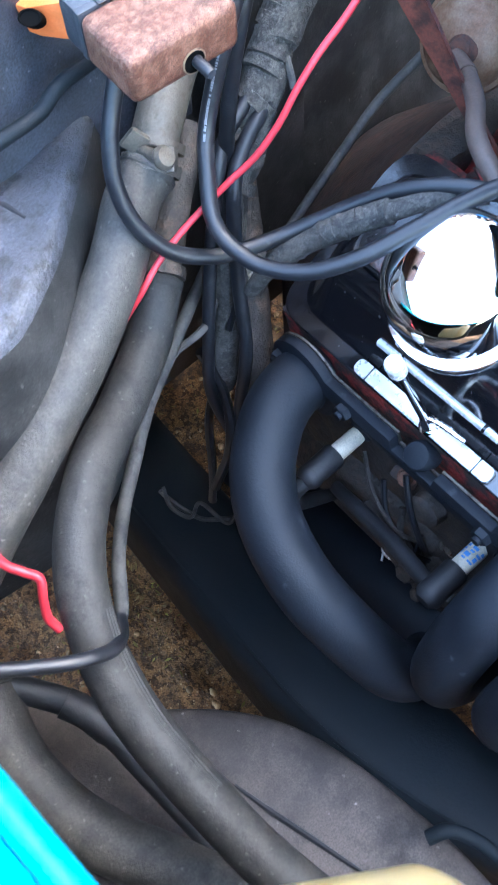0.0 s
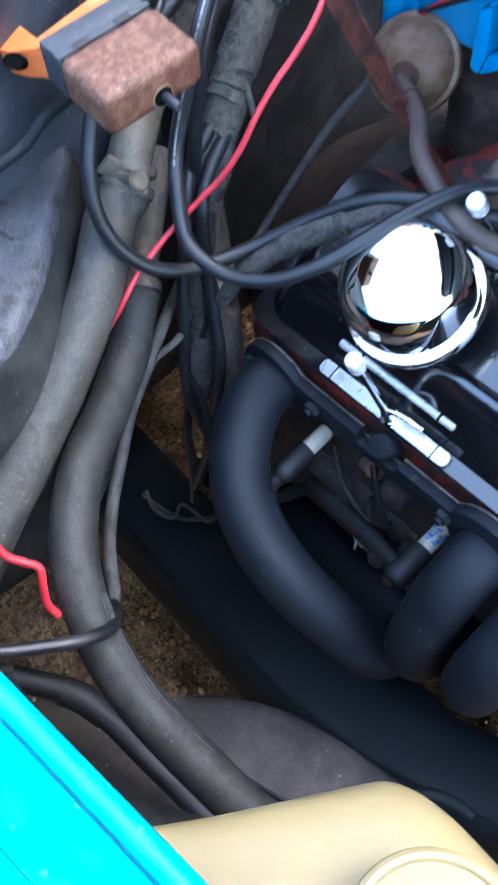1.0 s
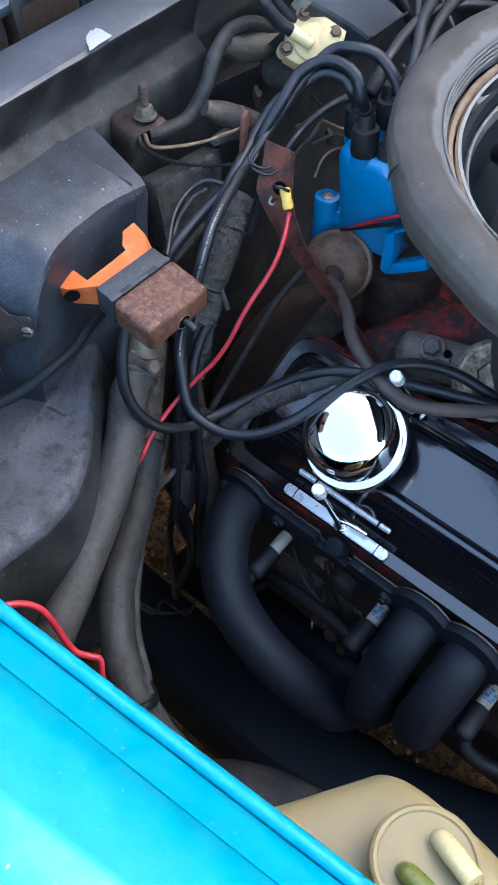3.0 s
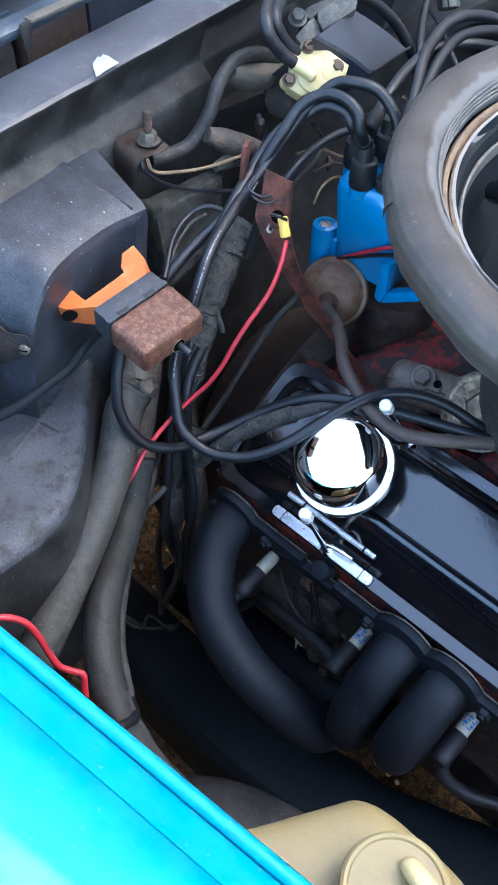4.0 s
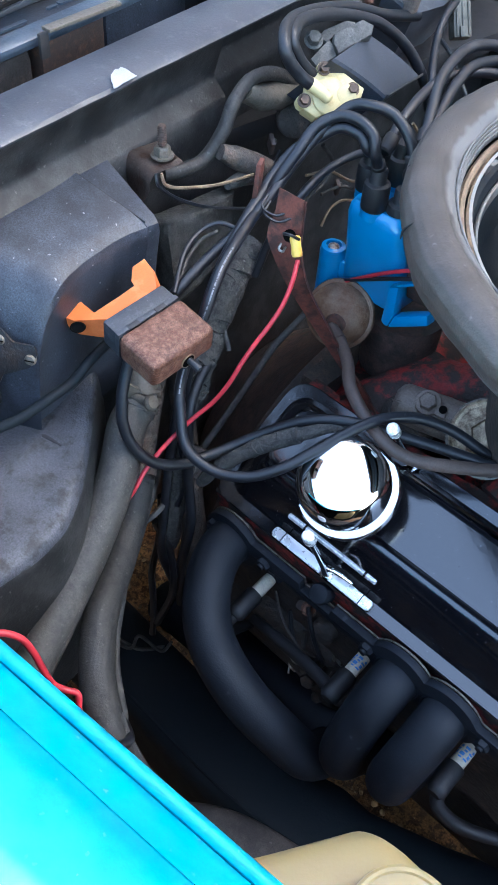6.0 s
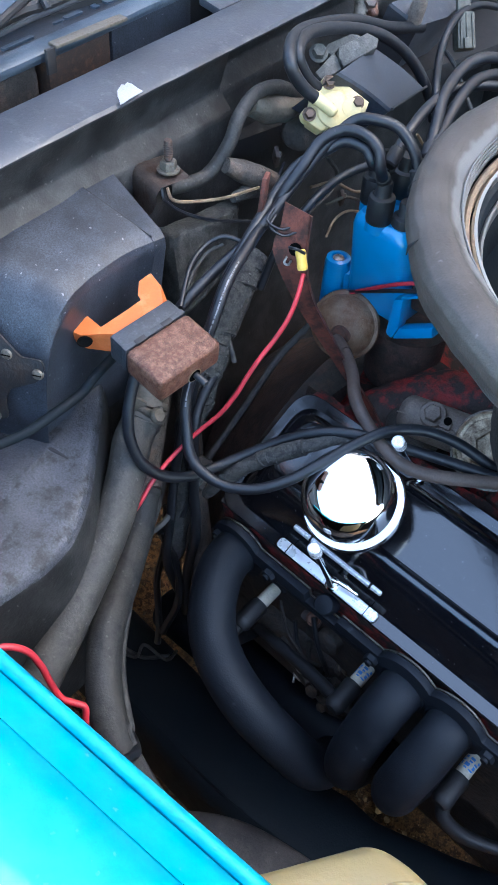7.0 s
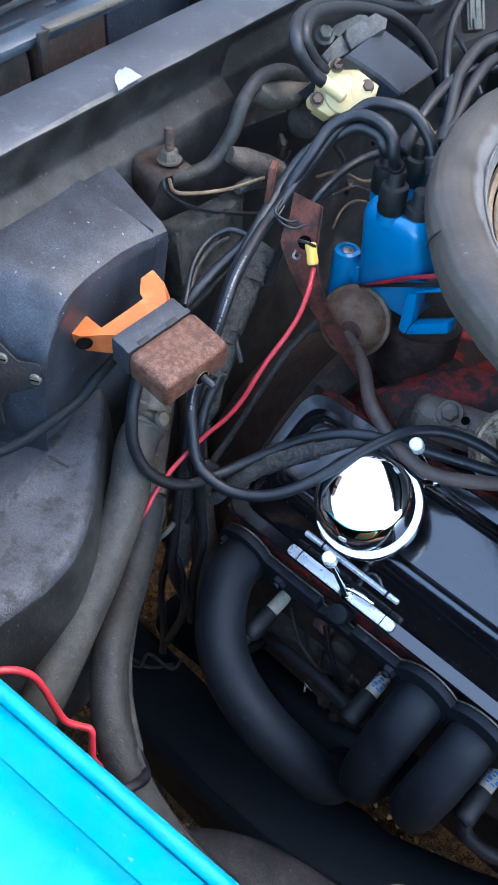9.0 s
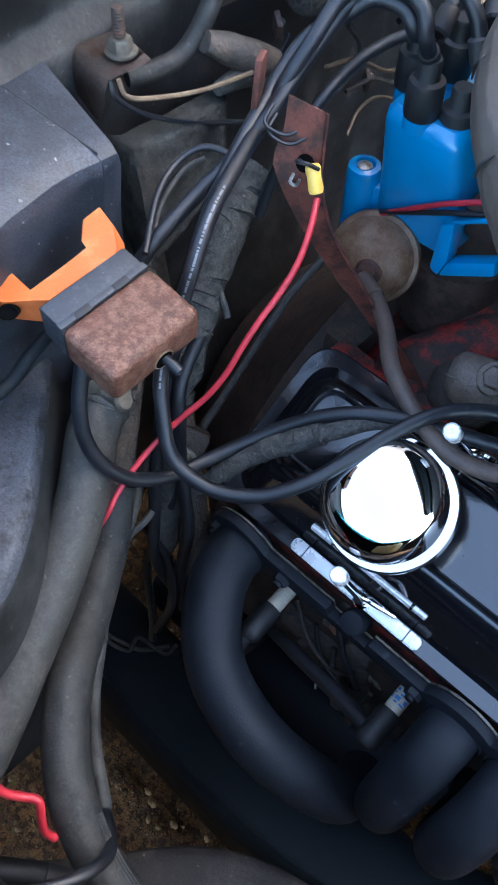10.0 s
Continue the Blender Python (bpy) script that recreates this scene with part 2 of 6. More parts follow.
M["canvas"] = surf("rusty vacuum canister", (.185, .112, .068), 0.42, vary=0.3, size=0.02, second=(.105, .040, .015), amount=0.47, second_size=0.016, second_rough=0.8, bump=0.4, soft=.14, speck=(.28, .21, .16), speck_size=.0035, speck_share=.12)
M["duct"] = surf("blue-grey cowl panel", (.05, .07, .095), 0.35, vary=0.15, size=0.08, second=(.03, .045, .065), amount=0.4, second_size=0.03, bump=0.2)
M["glass"] = surf("windscreen glass", (.13, .17, .23), 0.03, vary=0.02, size=0.2, bump=0.0, grain=0)
M["tape"] = surf("grey cloth loom tape", (.060, .056, .050), 0.8, vary=0.35, size=0.01, second=(.026, .025, .023), amount=0.45, second_size=0.006, bump=1.0, bump_size=0.0012, speck=(.13, .125, .115), speck_size=.004, speck_share=.3, grain=.4)
M["chrome_brushed"] = surf("polished aluminium", (0.93, 0.93, 0.93), .28, metal=.45, vary=0.03, size=0.01, bump=0.02, grain=0)
# only for the added wall that blocks the sun
M["render"] = surf("pale shade wall render", (0.42, 0.40, 0.37), 0.9, vary=0.1, size=0.3, bump=0.3, bump_size=0.004)

def worn_ring(m, cx, cy, radius, pale):
    """Adds a pale rubbed band inside a radius round an upright axis."""
    nt = m.node_tree
    b = nt.nodes["Principled BSDF"]
    old = b.inputs["Base Color"].links[0].from_socket
    geo = nt.nodes.new("ShaderNodeNewGeometry")
    sub = nt.nodes.new("ShaderNodeVectorMath")
    sub.operation = "SUBTRACT"
    sub.inputs[1].default_value = (cx, cy, 0)
    flat = nt.nodes.new("ShaderNodeVectorMath")
    flat.operation = "MULTIPLY"
    flat.inputs[1].default_value = (1, 1, 0)
    size = nt.nodes.new("ShaderNodeVectorMath")
    size.operation = "LENGTH"
    nt.links.new(geo.outputs["Position"], sub.inputs[0])
    nt.links.new(sub.outputs[0], flat.inputs[0])
    nt.links.new(flat.outputs[0], size.inputs[0])
    nz = nt.nodes.new("ShaderNodeTexNoise")
    nz.inputs["Scale"].default_value = 70.0
    nz.inputs["Detail"].default_value = 6.0
    nt.links.new(geo.outputs["Position"], nz.inputs["Vector"])
    add = nt.nodes.new("ShaderNodeMath")
    add.operation = "MULTIPLY_ADD"
    add.inputs[1].default_value = 0.010
    nt.links.new(nz.outputs["Fac"], add.inputs[0])
    nt.links.new(size.outputs["Value"], add.inputs[2])
    band = nt.nodes.new("ShaderNodeMapRange")
    band.inputs["From Min"].default_value = radius + 0.0058
    band.inputs["From Max"].default_value = radius + 0.0030
    band.inputs["To Max"].default_value = 0.8
    nt.links.new(add.outputs[0], band.inputs["Value"])
    mix = nt.nodes.new("ShaderNodeMix")
    mix.data_type = "RGBA"
    nt.links.new(band.outputs[0], mix.inputs["Factor"])
    nt.links.new(old, mix.inputs[6])
    mix.inputs[7].default_value = (*pale, 1.0)
    nt.links.new(mix.outputs[2], b.inputs["Base Color"])


M["seal_worn"] = M["seal"].copy()
worn_ring(M["seal_worn"], .044, .4147, .2140, (.150, .145, .140))

# ---- mesh helpers ----


def V(*a):
    return Vector(a)


def basis(o, ex, ey, ez):
    """A pose from an origin and three axes."""
    m = Matrix((Vector(ex).normalized(), Vector(ey).normalized(), Vector(ez).normalized())).transposed().to_4x4()
    m.translation = Vector(o)
    return m


def along(o, axis, hint=(0, 0, 1)):
    """A pose at o whose z points along axis."""
    z = Vector(axis).normalized()
    x = Vector(hint).cross(z)
    if x.length < 1e-4:
        x = Vector((1, 0, 0)).cross(z)
    x.normalize()
    return basis(o, x, z.cross(x), z)


def thing(name, at, label, category, group="", kind=""):
    e = new(name)
    e.empty_display_size = 0.02
    e.location = at
    return tagged(e, label, category, group, kind)


def mesh_of(name, bm, material, smooth=40):
    me = bpy.data.meshes.new(name)
    bmesh.ops.recalc_face_normals(bm, faces=bm.faces[:])
    for f in bm.faces:
        f.smooth = True
    for e in bm.edges:
        if len(e.link_faces) == 2 and e.calc_face_angle(0) > radians(smooth):
            e.smooth = False
    bm.to_mesh(me)
    bm.free()
    me.materials.append(M[material])
    return me


def part(name, bm, material, parent=None, label="", smooth=40):
    """One mesh object, under a thing or a part where one is given."""
    ob = new(name, mesh_of(name, bm, material, smooth))
    if parent is not None:
        ob.parent = parent
        m = Matrix.Translation(-parent.location) if parent.parent is None else Matrix.Identity(4)
        ob.matrix_parent_inverse = m
    if label:
        ob["label"] = label
    return ob


def single(name, bm, material, label, category, group="", kind="", smooth=40):
    """A thing that is one mesh."""
    return tagged(part(name, bm, material, None, "", smooth), label, category, group, kind)


def curve_points(knots, per=8):
    """Catmull-Rom through the knots."""
    k = [Vector(p) for p in knots]
    k = [k[0] * 2 - k[1]] + k + [k[-1] * 2 - k[-2]]
    out = []
    for i in range(1, len(k) - 2):
        a, b, c, d = k[i - 1:i + 3]
        for j in range(per):
            t = j / per
            out.append(0.5 * ((2 * b) + (c - a) * t + (2 * a - 5 * b + 4 * c - d) * t * t + (3 * b - a - 3 * c + d) * t ** 3))
    out.append(k[-2])
    return out


def sweep(knots, r, sides=12, per=8, rough=0.0, flat=1.0, bm=None, seed=0):
    """A round bar along a smooth line. r: one radius, or one a knot; rough: relative unevenness."""
    pts = curve_points(knots, per)
    n = len(pts)
    if isinstance(r, (int, float)):
        rs = [r] * n
    else:
        rs = [float(np.interp(i / per, range(len(r)), r)) for i in range(n)]
    bm = bm or bmesh.new()
    d0 = (pts[1] - pts[0]).normalized()
    side = d0.orthogonal().normalized()
    rings = []
    for i, p in enumerate(pts):
        d = (pts[min(i + 1, n - 1)] - pts[max(i - 1, 0)]).normalized()
        side = (side - d * side.dot(d)).normalized()
        up = d.cross(side)
        ring = []
        for s in range(sides):
            a = 2 * math.pi * s / sides
            k = rs[i]
            if rough:
                k *= 1 + rough * noise.noise(p * 60 + side * math.cos(a) + up * math.sin(a) + Vector((seed, 0, 0)))
            ring.append(bm.verts.new(p + (side * math.cos(a) + up * math.sin(a) * flat) * k))
        rings.append(ring)
    for a, b in zip(rings, rings[1:]):
        for s in range(sides):
            bm.faces.new((a[s], a[(s + 1) % sides], b[(s + 1) % sides], b[s]))
    bm.faces.new(rings[0][::-1])
    bm.faces.new(rings[-1])
    return bm


def lathe(profile, m=None, sides=32, squash=1.0, bm=None, start=0.0, arc=2 * math.pi):
    """Revolve (radius, height) pairs about z, then place by m."""
    bm = bm or bmesh.new()
    m = m or Matrix.Identity(4)
    full = arc > 6.28
    n = sides if full else sides + 1
    rings = []
    for r, z in profile:
        if r < 1e-6:
            rings.append([bm.verts.new(m @ Vector((0, 0, z)))])
        else:
            rings.append([bm.verts.new(m @ Vector((r * math.cos(start + arc * s / sides), r * squash * math.sin(start + arc * s / sides), z))) for s in range(n)])
    for a, b in zip(rings, rings[1:]):
        if len(a) == 1 and len(b) == 1:
            continue
        for s in range(n if full else n - 1):
            t = (s + 1) % n
            if len(a) == 1:
                bm.faces.new((a[0], b[t], b[s]))
            elif len(b) == 1:
                bm.faces.new((a[s], a[t], b[0]))
            else:
                bm.faces.new((a[s], a[t], b[t], b[s]))
    return bm


def block(size, m=None, bevel=0.0, taper=1.0, seg=2):
    """A box of that size centred at m, bevelled; taper narrows its top."""
    bm = bmesh.new()
    bmesh.ops.create_cube(bm, size=1.0)
    for v in bm.verts:
        k = taper if v.co.z > 0 else 1.0
        v.co = Vector((v.co.x * size[0] * k, v.co.y * size[1] * k, v.co.z * size[2]))
    if bevel:
        bmesh.ops.bevel(bm, geom=bm.edges[:], offset=bevel, segments=seg, profile=0.6, affect="EDGES")
    if m:
        bm.transform(m)
    return bm


def plate(outline, thick, m=None, bevel=0.0, holes=()):
    """A flat piece cut from sheet: outline in x, y, thickness along z from 0 up."""
    bm = bmesh.new()
    vs = [bm.verts.new((x, y, 0)) for x, y in outline]
    f = bm.faces.new(vs)
    got = bmesh.ops.extrude_face_region(bm, geom=[f])
    bmesh.ops.translate(bm, verts=[g for g in got["geom"] if isinstance(g, bmesh.types.BMVert)], vec=(0, 0, thick))
    if bevel:
        bmesh.ops.bevel(bm, geom=[e for e in bm.edges], offset=bevel, segments=2, profile=0.6, affect="EDGES")
    if m:
        bm.transform(m)
    return bm


def joined(*bms):
    """Several closed shells in one mesh."""
    out = bmesh.new()
    for b in bms:
        me = bpy.data.meshes.new("tmp")
        b.to_mesh(me)
        b.free()
        out.from_mesh(me)
        bpy.data.meshes.remove(me)
    return out


def hex_head(r, h, m):
    """A hexagon head with a chamfered top and a small washer."""
    bm = lathe([(0, 0), (r, 0), (r, h * 0.8), (r * 0.86, h), (0, h)], m, 6)
    return joined(bm, lathe([(0, -0.0006), (r * 1.35, -0.0006), (r * 1.35, 0.0006), (0, 0.0006)], m, 16))


def rounded(points, r, seg=5):
    """Round the corners of a closed outline."""
    out = []
    n = len(points)
    for i in range(n):
        p = Vector((*points[i], 0))
        a = (Vector((*points[i - 1], 0)) - p)
        b = (Vector((*points[(i + 1) % n], 0)) - p)
        k = min(r, a.length * 0.45, b.length * 0.45)
        s, e = p + a.normalized() * k, p + b.normalized() * k
        for j in range(seg + 1):
            t = j / seg
            q = s * (1 - t) ** 2 + p * 2 * t * (1 - t) + e * t * t
            out.append((q.x, q.y))
    return out


def skin(rings, cap=True, bm=None):
    """Bridge rings of equal length into a closed shell."""
    bm = bm or bmesh.new()
    vr = [[bm.verts.new(p) for p in ring] for ring in rings]
    n = len(vr[0])
    for a, b in zip(vr, vr[1:]):
        for s in range(n):
            bm.faces.new((a[s], a[(s + 1) % n], b[(s + 1) % n], b[s]))
    if cap:
        bm.faces.new(vr[0][::-1])
        bm.faces.new(vr[-1])
    return bm


def grid(nx, ny, fn):
    bm = bmesh.new()
    vs = [[bm.verts.new(fn(i / nx, j / ny)) for j in range(ny + 1)] for i in range(nx + 1)]
    for i in range(nx):
        for j in range(ny):
            bm.faces.new((vs[i][j], vs[i + 1][j], vs[i + 1][j + 1], vs[i][j + 1]))
    return bm


def bar(a, b, r, sides=12, bevel=0.25):
    """A straight round bar with softened ends."""
    a, b = Vector(a), Vector(b)
    h = (b - a).length
    k = r * bevel
    return lathe([(0, 0), (r - k, 0), (r, k), (r, h - k), (r - k, h), (0, h)], along(a, b - a), sides)

# ---- ground and closing structure ----


def steps(lo, hi, near_lo, near_hi, fine):
    a = list(np.arange(near_lo, near_hi, fine))
    out, k = [], fine
    x = near_hi
    while x < hi:
        out.append(x)
        k *= 1.6
        x += k
    left, k, x = [], fine, near_lo - fine
    while x > lo:
        left.append(x)
        k *= 1.6
        x -= k
    return left[::-1] + a + out + [hi]


def build_ground():
    xs, ys = steps(-300, 300, -0.95, 0.35, 0.012), steps(-300, 300, -0.25, 0.65, 0.012)
    bm = bmesh.new()
    vs = []
    for x in xs:
        row = []
        for y in ys:
            p = Vector((x, y, 0))
            z = 0.010 * noise.noise(p * 14) + 0.005 * noise.noise(p * 45) + 0.003 * noise.noise(p * 110) if -1.2 < x < 0.6 and -0.5 < y < 0.9 else 0
            row.append(bm.verts.new((x, y, z)))
        vs.append(row)
    for i in range(len(xs) - 1):
        for j in range(len(ys) - 1):
            bm.faces.new((vs[i][j], vs[i + 1][j], vs[i + 1][j + 1], vs[i][j + 1]))
    return single("ground", bm, "dirt", "brown bare dirt with scattered pebbles under the car", "ground", kind="structure", smooth=80)


build_ground()


def build_pebbles():
    rng = random.Random(4)
    bm = bmesh.new()
    for _ in range(2600):
        x, y = rng.uniform(-0.9, 0.25), rng.uniform(-0.2, 0.6)
        r = 0.0012 + 0.0060 * rng.random() ** 4
        m = Matrix.Translation((x, y, r * 0.3 + 0.004)) @ Euler((rng.random() * 6, rng.random() * 6, rng.random() * 6)).to_matrix().to_4x4()
        got = bmesh.ops.create_icosphere(bm, subdivisions=1, radius=r)
        sq = Vector((1, rng.uniform(0.6, 1), rng.uniform(0.4, 0.8)))
        for v in got["verts"]:
            v.co = m @ Vector((v.co.x * sq.x, v.co.y * sq.y, v.co.z * sq.z)) * 1.0
    return single("gravel", bm, "stone", "tan and brown pebbles scattered on bare dirt", "gravel", kind="stuff", smooth=80)


build_pebbles()


def build_litter():
    rng = random.Random(9)
    bm = bmesh.new()
    spots = [(rng.uniform(-0.85, 0.2), rng.uniform(-0.15, 0.55)) for _ in range(60)]
    for sx, sy in spots:
        for _ in range(60):
            x, y = rng.gauss(sx, 0.035), rng.gauss(sy, 0.035)
            L = rng.uniform(0.003, 0.012)
            a, tilt = rng.random() * 6.3, rng.uniform(-0.3, 0.9)
            d = Vector((math.cos(a), math.sin(a), tilt)).normalized() * L
            s = Vector((-math.sin(a), math.cos(a), rng.uniform(-.4, .4))) * L * rng.uniform(0.05, 0.2)
            o = Vector((x, y, 0.006))
            q = [bm.verts.new(o), bm.verts.new(o + d * 0.5 + s), bm.verts.new(o + d), bm.verts.new(o + d * 0.5 - s)]
            bm.faces.new(q)
    return single("moss", bm, "moss", "yellow-green moss tufts and dry leaf scraps on dirt", "moss", kind="stuff")


build_litter()


def lip(x):
    """The inner edge of the near fender."""
    return Vector((x, -0.0705 + 0.1121 * (x + 0.122), 0.8155 - 0.070 * (x + 0.122)))


def build_fender():
    f = thing("fender", (0, -0.25, 0.3), "teal-blue painted car fender with a rolled inner edge", "fender")
    prof = [(-.0015, -.012), (-.0040, -.006), (-.0035, -.0012), (-.0015, .0010), (.0005, .0018), (.0028, .0012), (.0042, -.0008)]
    prof2 = [(.0042, -.0008), (.0044, -.0040), (.0049, -.0040), (.0053, -.0006), (.011, .0035), (.0175, .0098), (.0238, .0152), (.0241, .0141), (.0246, .0144), (.0249, .0160),
             (.04, .0255), (.055, .031), (.075, .0355), (.10, .038), (.13, .037), (.165, .030), (.20, .016), (.23, -.006), (.255, -.04), (.272, -.09), (.285, -.18), (.29, -.45), (.29, -.66)]
    for name, pr in (("rolled_edge", prof), ("panel", prof2)):
        bm = bmesh.new()
        rows = []
        for i in range(61):
            x = -0.85 + 1.55 * i / 60
            o = lip(x)
            rows.append([bm.verts.new((o.x, o.y - u, o.z + v)) for u, v in pr])
        for a, b in zip(rows, rows[1:]):
            for k in range(len(pr) - 1):
                bm.faces.new((a[k], b[k], b[k + 1], a[k + 1]))
        bmesh.ops.solidify(bm, geom=bm.faces[:], thickness=-0.0012)
        part(name, bm, "paint", f, smooth=50)
    # black undercoat inside the panel
    bm = bmesh.new()
    rows = []
    for i in range(31):
        o = lip(-0.85 + 1.55 * i / 30)
        rows.append([bm.verts.new((o.x, o.y - u, o.z + v - .006)) for u, v in [(.003, -.004), (.0085, -.008)] + [(u - .004 if u > .2 else u, v - .001) for u, v in prof2[4:]]])
    for a, b in zip(rows, rows[1:]):
        for k in range(len(rows[0]) - 1):
            bm.faces.new((a[k], b[k], b[k + 1], a[k + 1]))
    part("undercoat", bm, "rail", f, "black undercoated inside", smooth=50)
    chip = plate(rounded([(-.0028, -.0004), (.001, -.0006), (.0026, .0002), (-.001, .0005)], .0006), .0002, along((-.068, -.0905, .8255), (0, -.55, .83)))
    part("paint_chip", chip, "seal_pale", f, "small pale paint chip")


build_fender()

# far side and front of the bay, and an unseen wall added to shade the bay
WALL_DIR = V(.129, .031, 0).normalized()
SUN_DIR = V(1.25, 2.95, 3.85).normalized()
_edge = V(-.004, -.1275, .8335) + SUN_DIR * 5.0
single("wall_house", block((14.0, .3, _edge.z), basis((_edge.x, _edge.y, _edge.z / 2), WALL_DIR, V(0, 0, 1).cross(WALL_DIR), (0, 0, 1)) @ pose(0, .15, 0), .0), "render", "added pale wall, out of view, that blocks the sun", "wall", kind="structure")
single("wall_left", block((1.7, .02, .7), pose(-.05, .95, .47), .004), "firewall", "dark inner fender wall across the engine bay", "wall", kind="structure")
single("wall_front", block((.02, 1.3, .6), pose(.72, .32, .42), .004), "firewall", "dark radiator support wall at the front of the bay", "wall", kind="structure")


def fw(y):
    """Where the cowl's front edge runs."""
    return -0.341 - 0.112 * (y - 0.097)


def build_cowl():
    prof = [(-.30, .24), (-.05, .385), (-.012, .41), (-.006, .45), (-.004, .55), (-.003, .80), (-.0035, .849), (-.0045, .8535), (-.0065, .8562), (-.0170, .8655), (-.0185, .870), (-.009, .902), (-.004, .9065), (.0005, .9075), (.0015, .9095), (-.001, .9115), (-.015, .9125), (-.043, .914), (-.0455, .9125), (-.0465, .905), (-.047, .80), (-.05, .43), (-.09, .40), (-.30, .27)]
    bm = bmesh.new()
    rows = []
    n = 90
    for i in range(n + 1):
        y = -0.32 + 1.27 * i / n
        row = []
        for k, (dx, z) in enumerate(prof):
            w = 0.0028 * noise.noise(Vector((y * 22, 3, 0))) + 0.0012 * noise.noise(Vector((y * 70, 8, 0))) if 12 <= k <= 15 else 0
            if y > .345 and .5 < z < .905 and k < 14:
                dx -= .026
            row.append(bm.verts.new((fw(y) + dx + w, y, z + w * 0.4)))
        rows.append(row)
    for a, b in zip(rows, rows[1:]):
        for k in range(len(prof) - 1):
            bm.faces.new((a[k], b[k], b[k + 1], a[k + 1]))
    bm.faces.new(rows[0])
    bm.faces.new(rows[-1][::-1])
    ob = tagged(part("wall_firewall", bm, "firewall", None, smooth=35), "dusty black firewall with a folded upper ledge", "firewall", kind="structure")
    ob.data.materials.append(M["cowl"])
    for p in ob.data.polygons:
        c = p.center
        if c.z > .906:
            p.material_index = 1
    return ob


build_cowl()
single("underbody", block((1.9, 1.25, .04), pose(-1.58, .37, .225), .004), "rail", "black underside of the car body behind the firewall", "underbody", kind="structure")
# unseen sills, added to keep side light off the ground below
for _y in (-.262, 1.0):
    single("rocker_panel", block((1.8, .016, .14), pose(-1.7, _y, .17), .005), "rail", "added black sill, out of view, blocking light under the car", "rocker panel", kind="structure")


def build_cowl_step():
    """The raised wider stretch of the cowl flange."""
    out = []
    for y in (.369, .374, .95):
        out.append((fw(y) - .044, y))
    for y in (.95, .378, .373):
        out.append((fw(y) - .072, y))
    bm = plate(out, .0068, pose(0, 0, .908), .0015)
    return single("trim", bm, "cowl", "weathered grey cowl flange, raised at its middle", "trim", kind="structure")


build_cowl_step()
chip = plate([p[:2] for p in ((-0.365, 0.22, 0.914), (-0.37, 0.228, 0.914), (-0.368, 0.229, 0.914), (-0.37, 0.233, 0.914), (-0.365, 0.234, 0.914), (-0.359, 0.233, 0.914), (-0.353, 0.233, 0.914), (-0.352, 0.226, 0.914), (-0.351, 0.219, 0.914), (-0.349, 0.212, 0.914), (-0.349, 0.209, 0.914), (-0.355, 0.213, 0.914), (-0.359, 0.215, 0.914))], .0006, pose(0, 0, .9132))
single("white_patch", chip, "white", "ragged white paint patch on the grey cowl flange", "paint patch")

# ---- engine ----
CO, CS, CN = V(-.112, .2085, .5935), V(0, .857, .515), V(0, -.515, .857)


def cov(x, s, n):
    """A place on the valve cover: along the engine, across the cover, off its face."""
    return V(x, CO.y, CO.z) + CS * s + CN * n


COVER = basis(CO, (1, 0, 0), CS, CN)


def ring_rect(x0, x1, s0, s1, n, r, seg=5):
    return [cov(x, s, n) for x, s in rounded([(x0, s0), (x1, s0), (x1, s1), (x0, s1)], r, seg)]


def build_valve_cover():
    t = thing("valve_cover", (0.0, .26, .60), "gloss black stamped steel valve cover with a raised panel", "valve cover")
    x0, x1 = -.238, .262
    rows = [(0, -.006, .122, -.007, .022), (0, -.006, .122, .0008, .022), (.001, -.005, .121, .0022, .022), (.009, .005, .112, .0008, .022), (.012, .0085, .1105, .004, .022),
            (.024, .026, .105, .026, .020), (.027, .032, .103, .0315, .019), (.031, .0375, .101, .0345, .018), (.0360, .0425, .0985, .0356, .016), (.0368, .0433, .0978, .0350, .015),
            (.0380, .0446, .0966, .0336, .0145), (.0392, .0458, .0954, .0362, .014), (.0402, .0468, .0946, .0374, .013)]
    rings = [ring_rect(x0 + i, x1 - i, a, b, n, r) for i, a, b, n, r in rows]
    for k, ring in enumerate(rings):
        if k >= 5:
            for p in ring:
                p -= CN * (((p - CO).dot(CS) - .0708) * (.06 if k > 6 else .04))
    part("cover_shell", skin(rings), "gloss", t, smooth=28)
    for x in (-.19, -.05, .09, .2):
        part("dimple", lathe([(0, .0005), (.0035, .0003), (.0045, -.001), (0, -.001)], along(cov(x, .018, .0135), (0, -.9, .42)), 12), "gloss", t)


build_valve_cover()


def build_breather():
    t = thing("breather_cap", cov(-.115, .0605, .038), "domed chrome push-in breather cap on the valve cover", "breather cap")
    m = along(cov(-.115, .0605, 0), (.0, -.515, .857))
    part("grommet", lathe([(0, .036), (.021, .036), (.022, .040), (.019, .043), (0, .043)], m, 32), "rubber", t)
    part("neck", lathe([(0, .04), (.016, .04), (.016, .062), (0, .062)], m, 32), "chrome", t)
    part("rim", lathe([(0, .058), (.030, .057), (.0385, .060), (.0405, .0625), (.0408, .0655), (.0395, .068), (.0365, .068), (0, .067)], m, 64), "chrome", t)
    dome = [(.0362, .067), (.0364, .074), (.0362, .082), (.0353, .0895), (.0335, .0955), (.0305, .1000), (.0255, .1028), (.017, .1045), (.008, .1052), (0, .1054)]
    part("dome", lathe(dome, m, 64), "chrome", t, smooth=60)


build_breather()


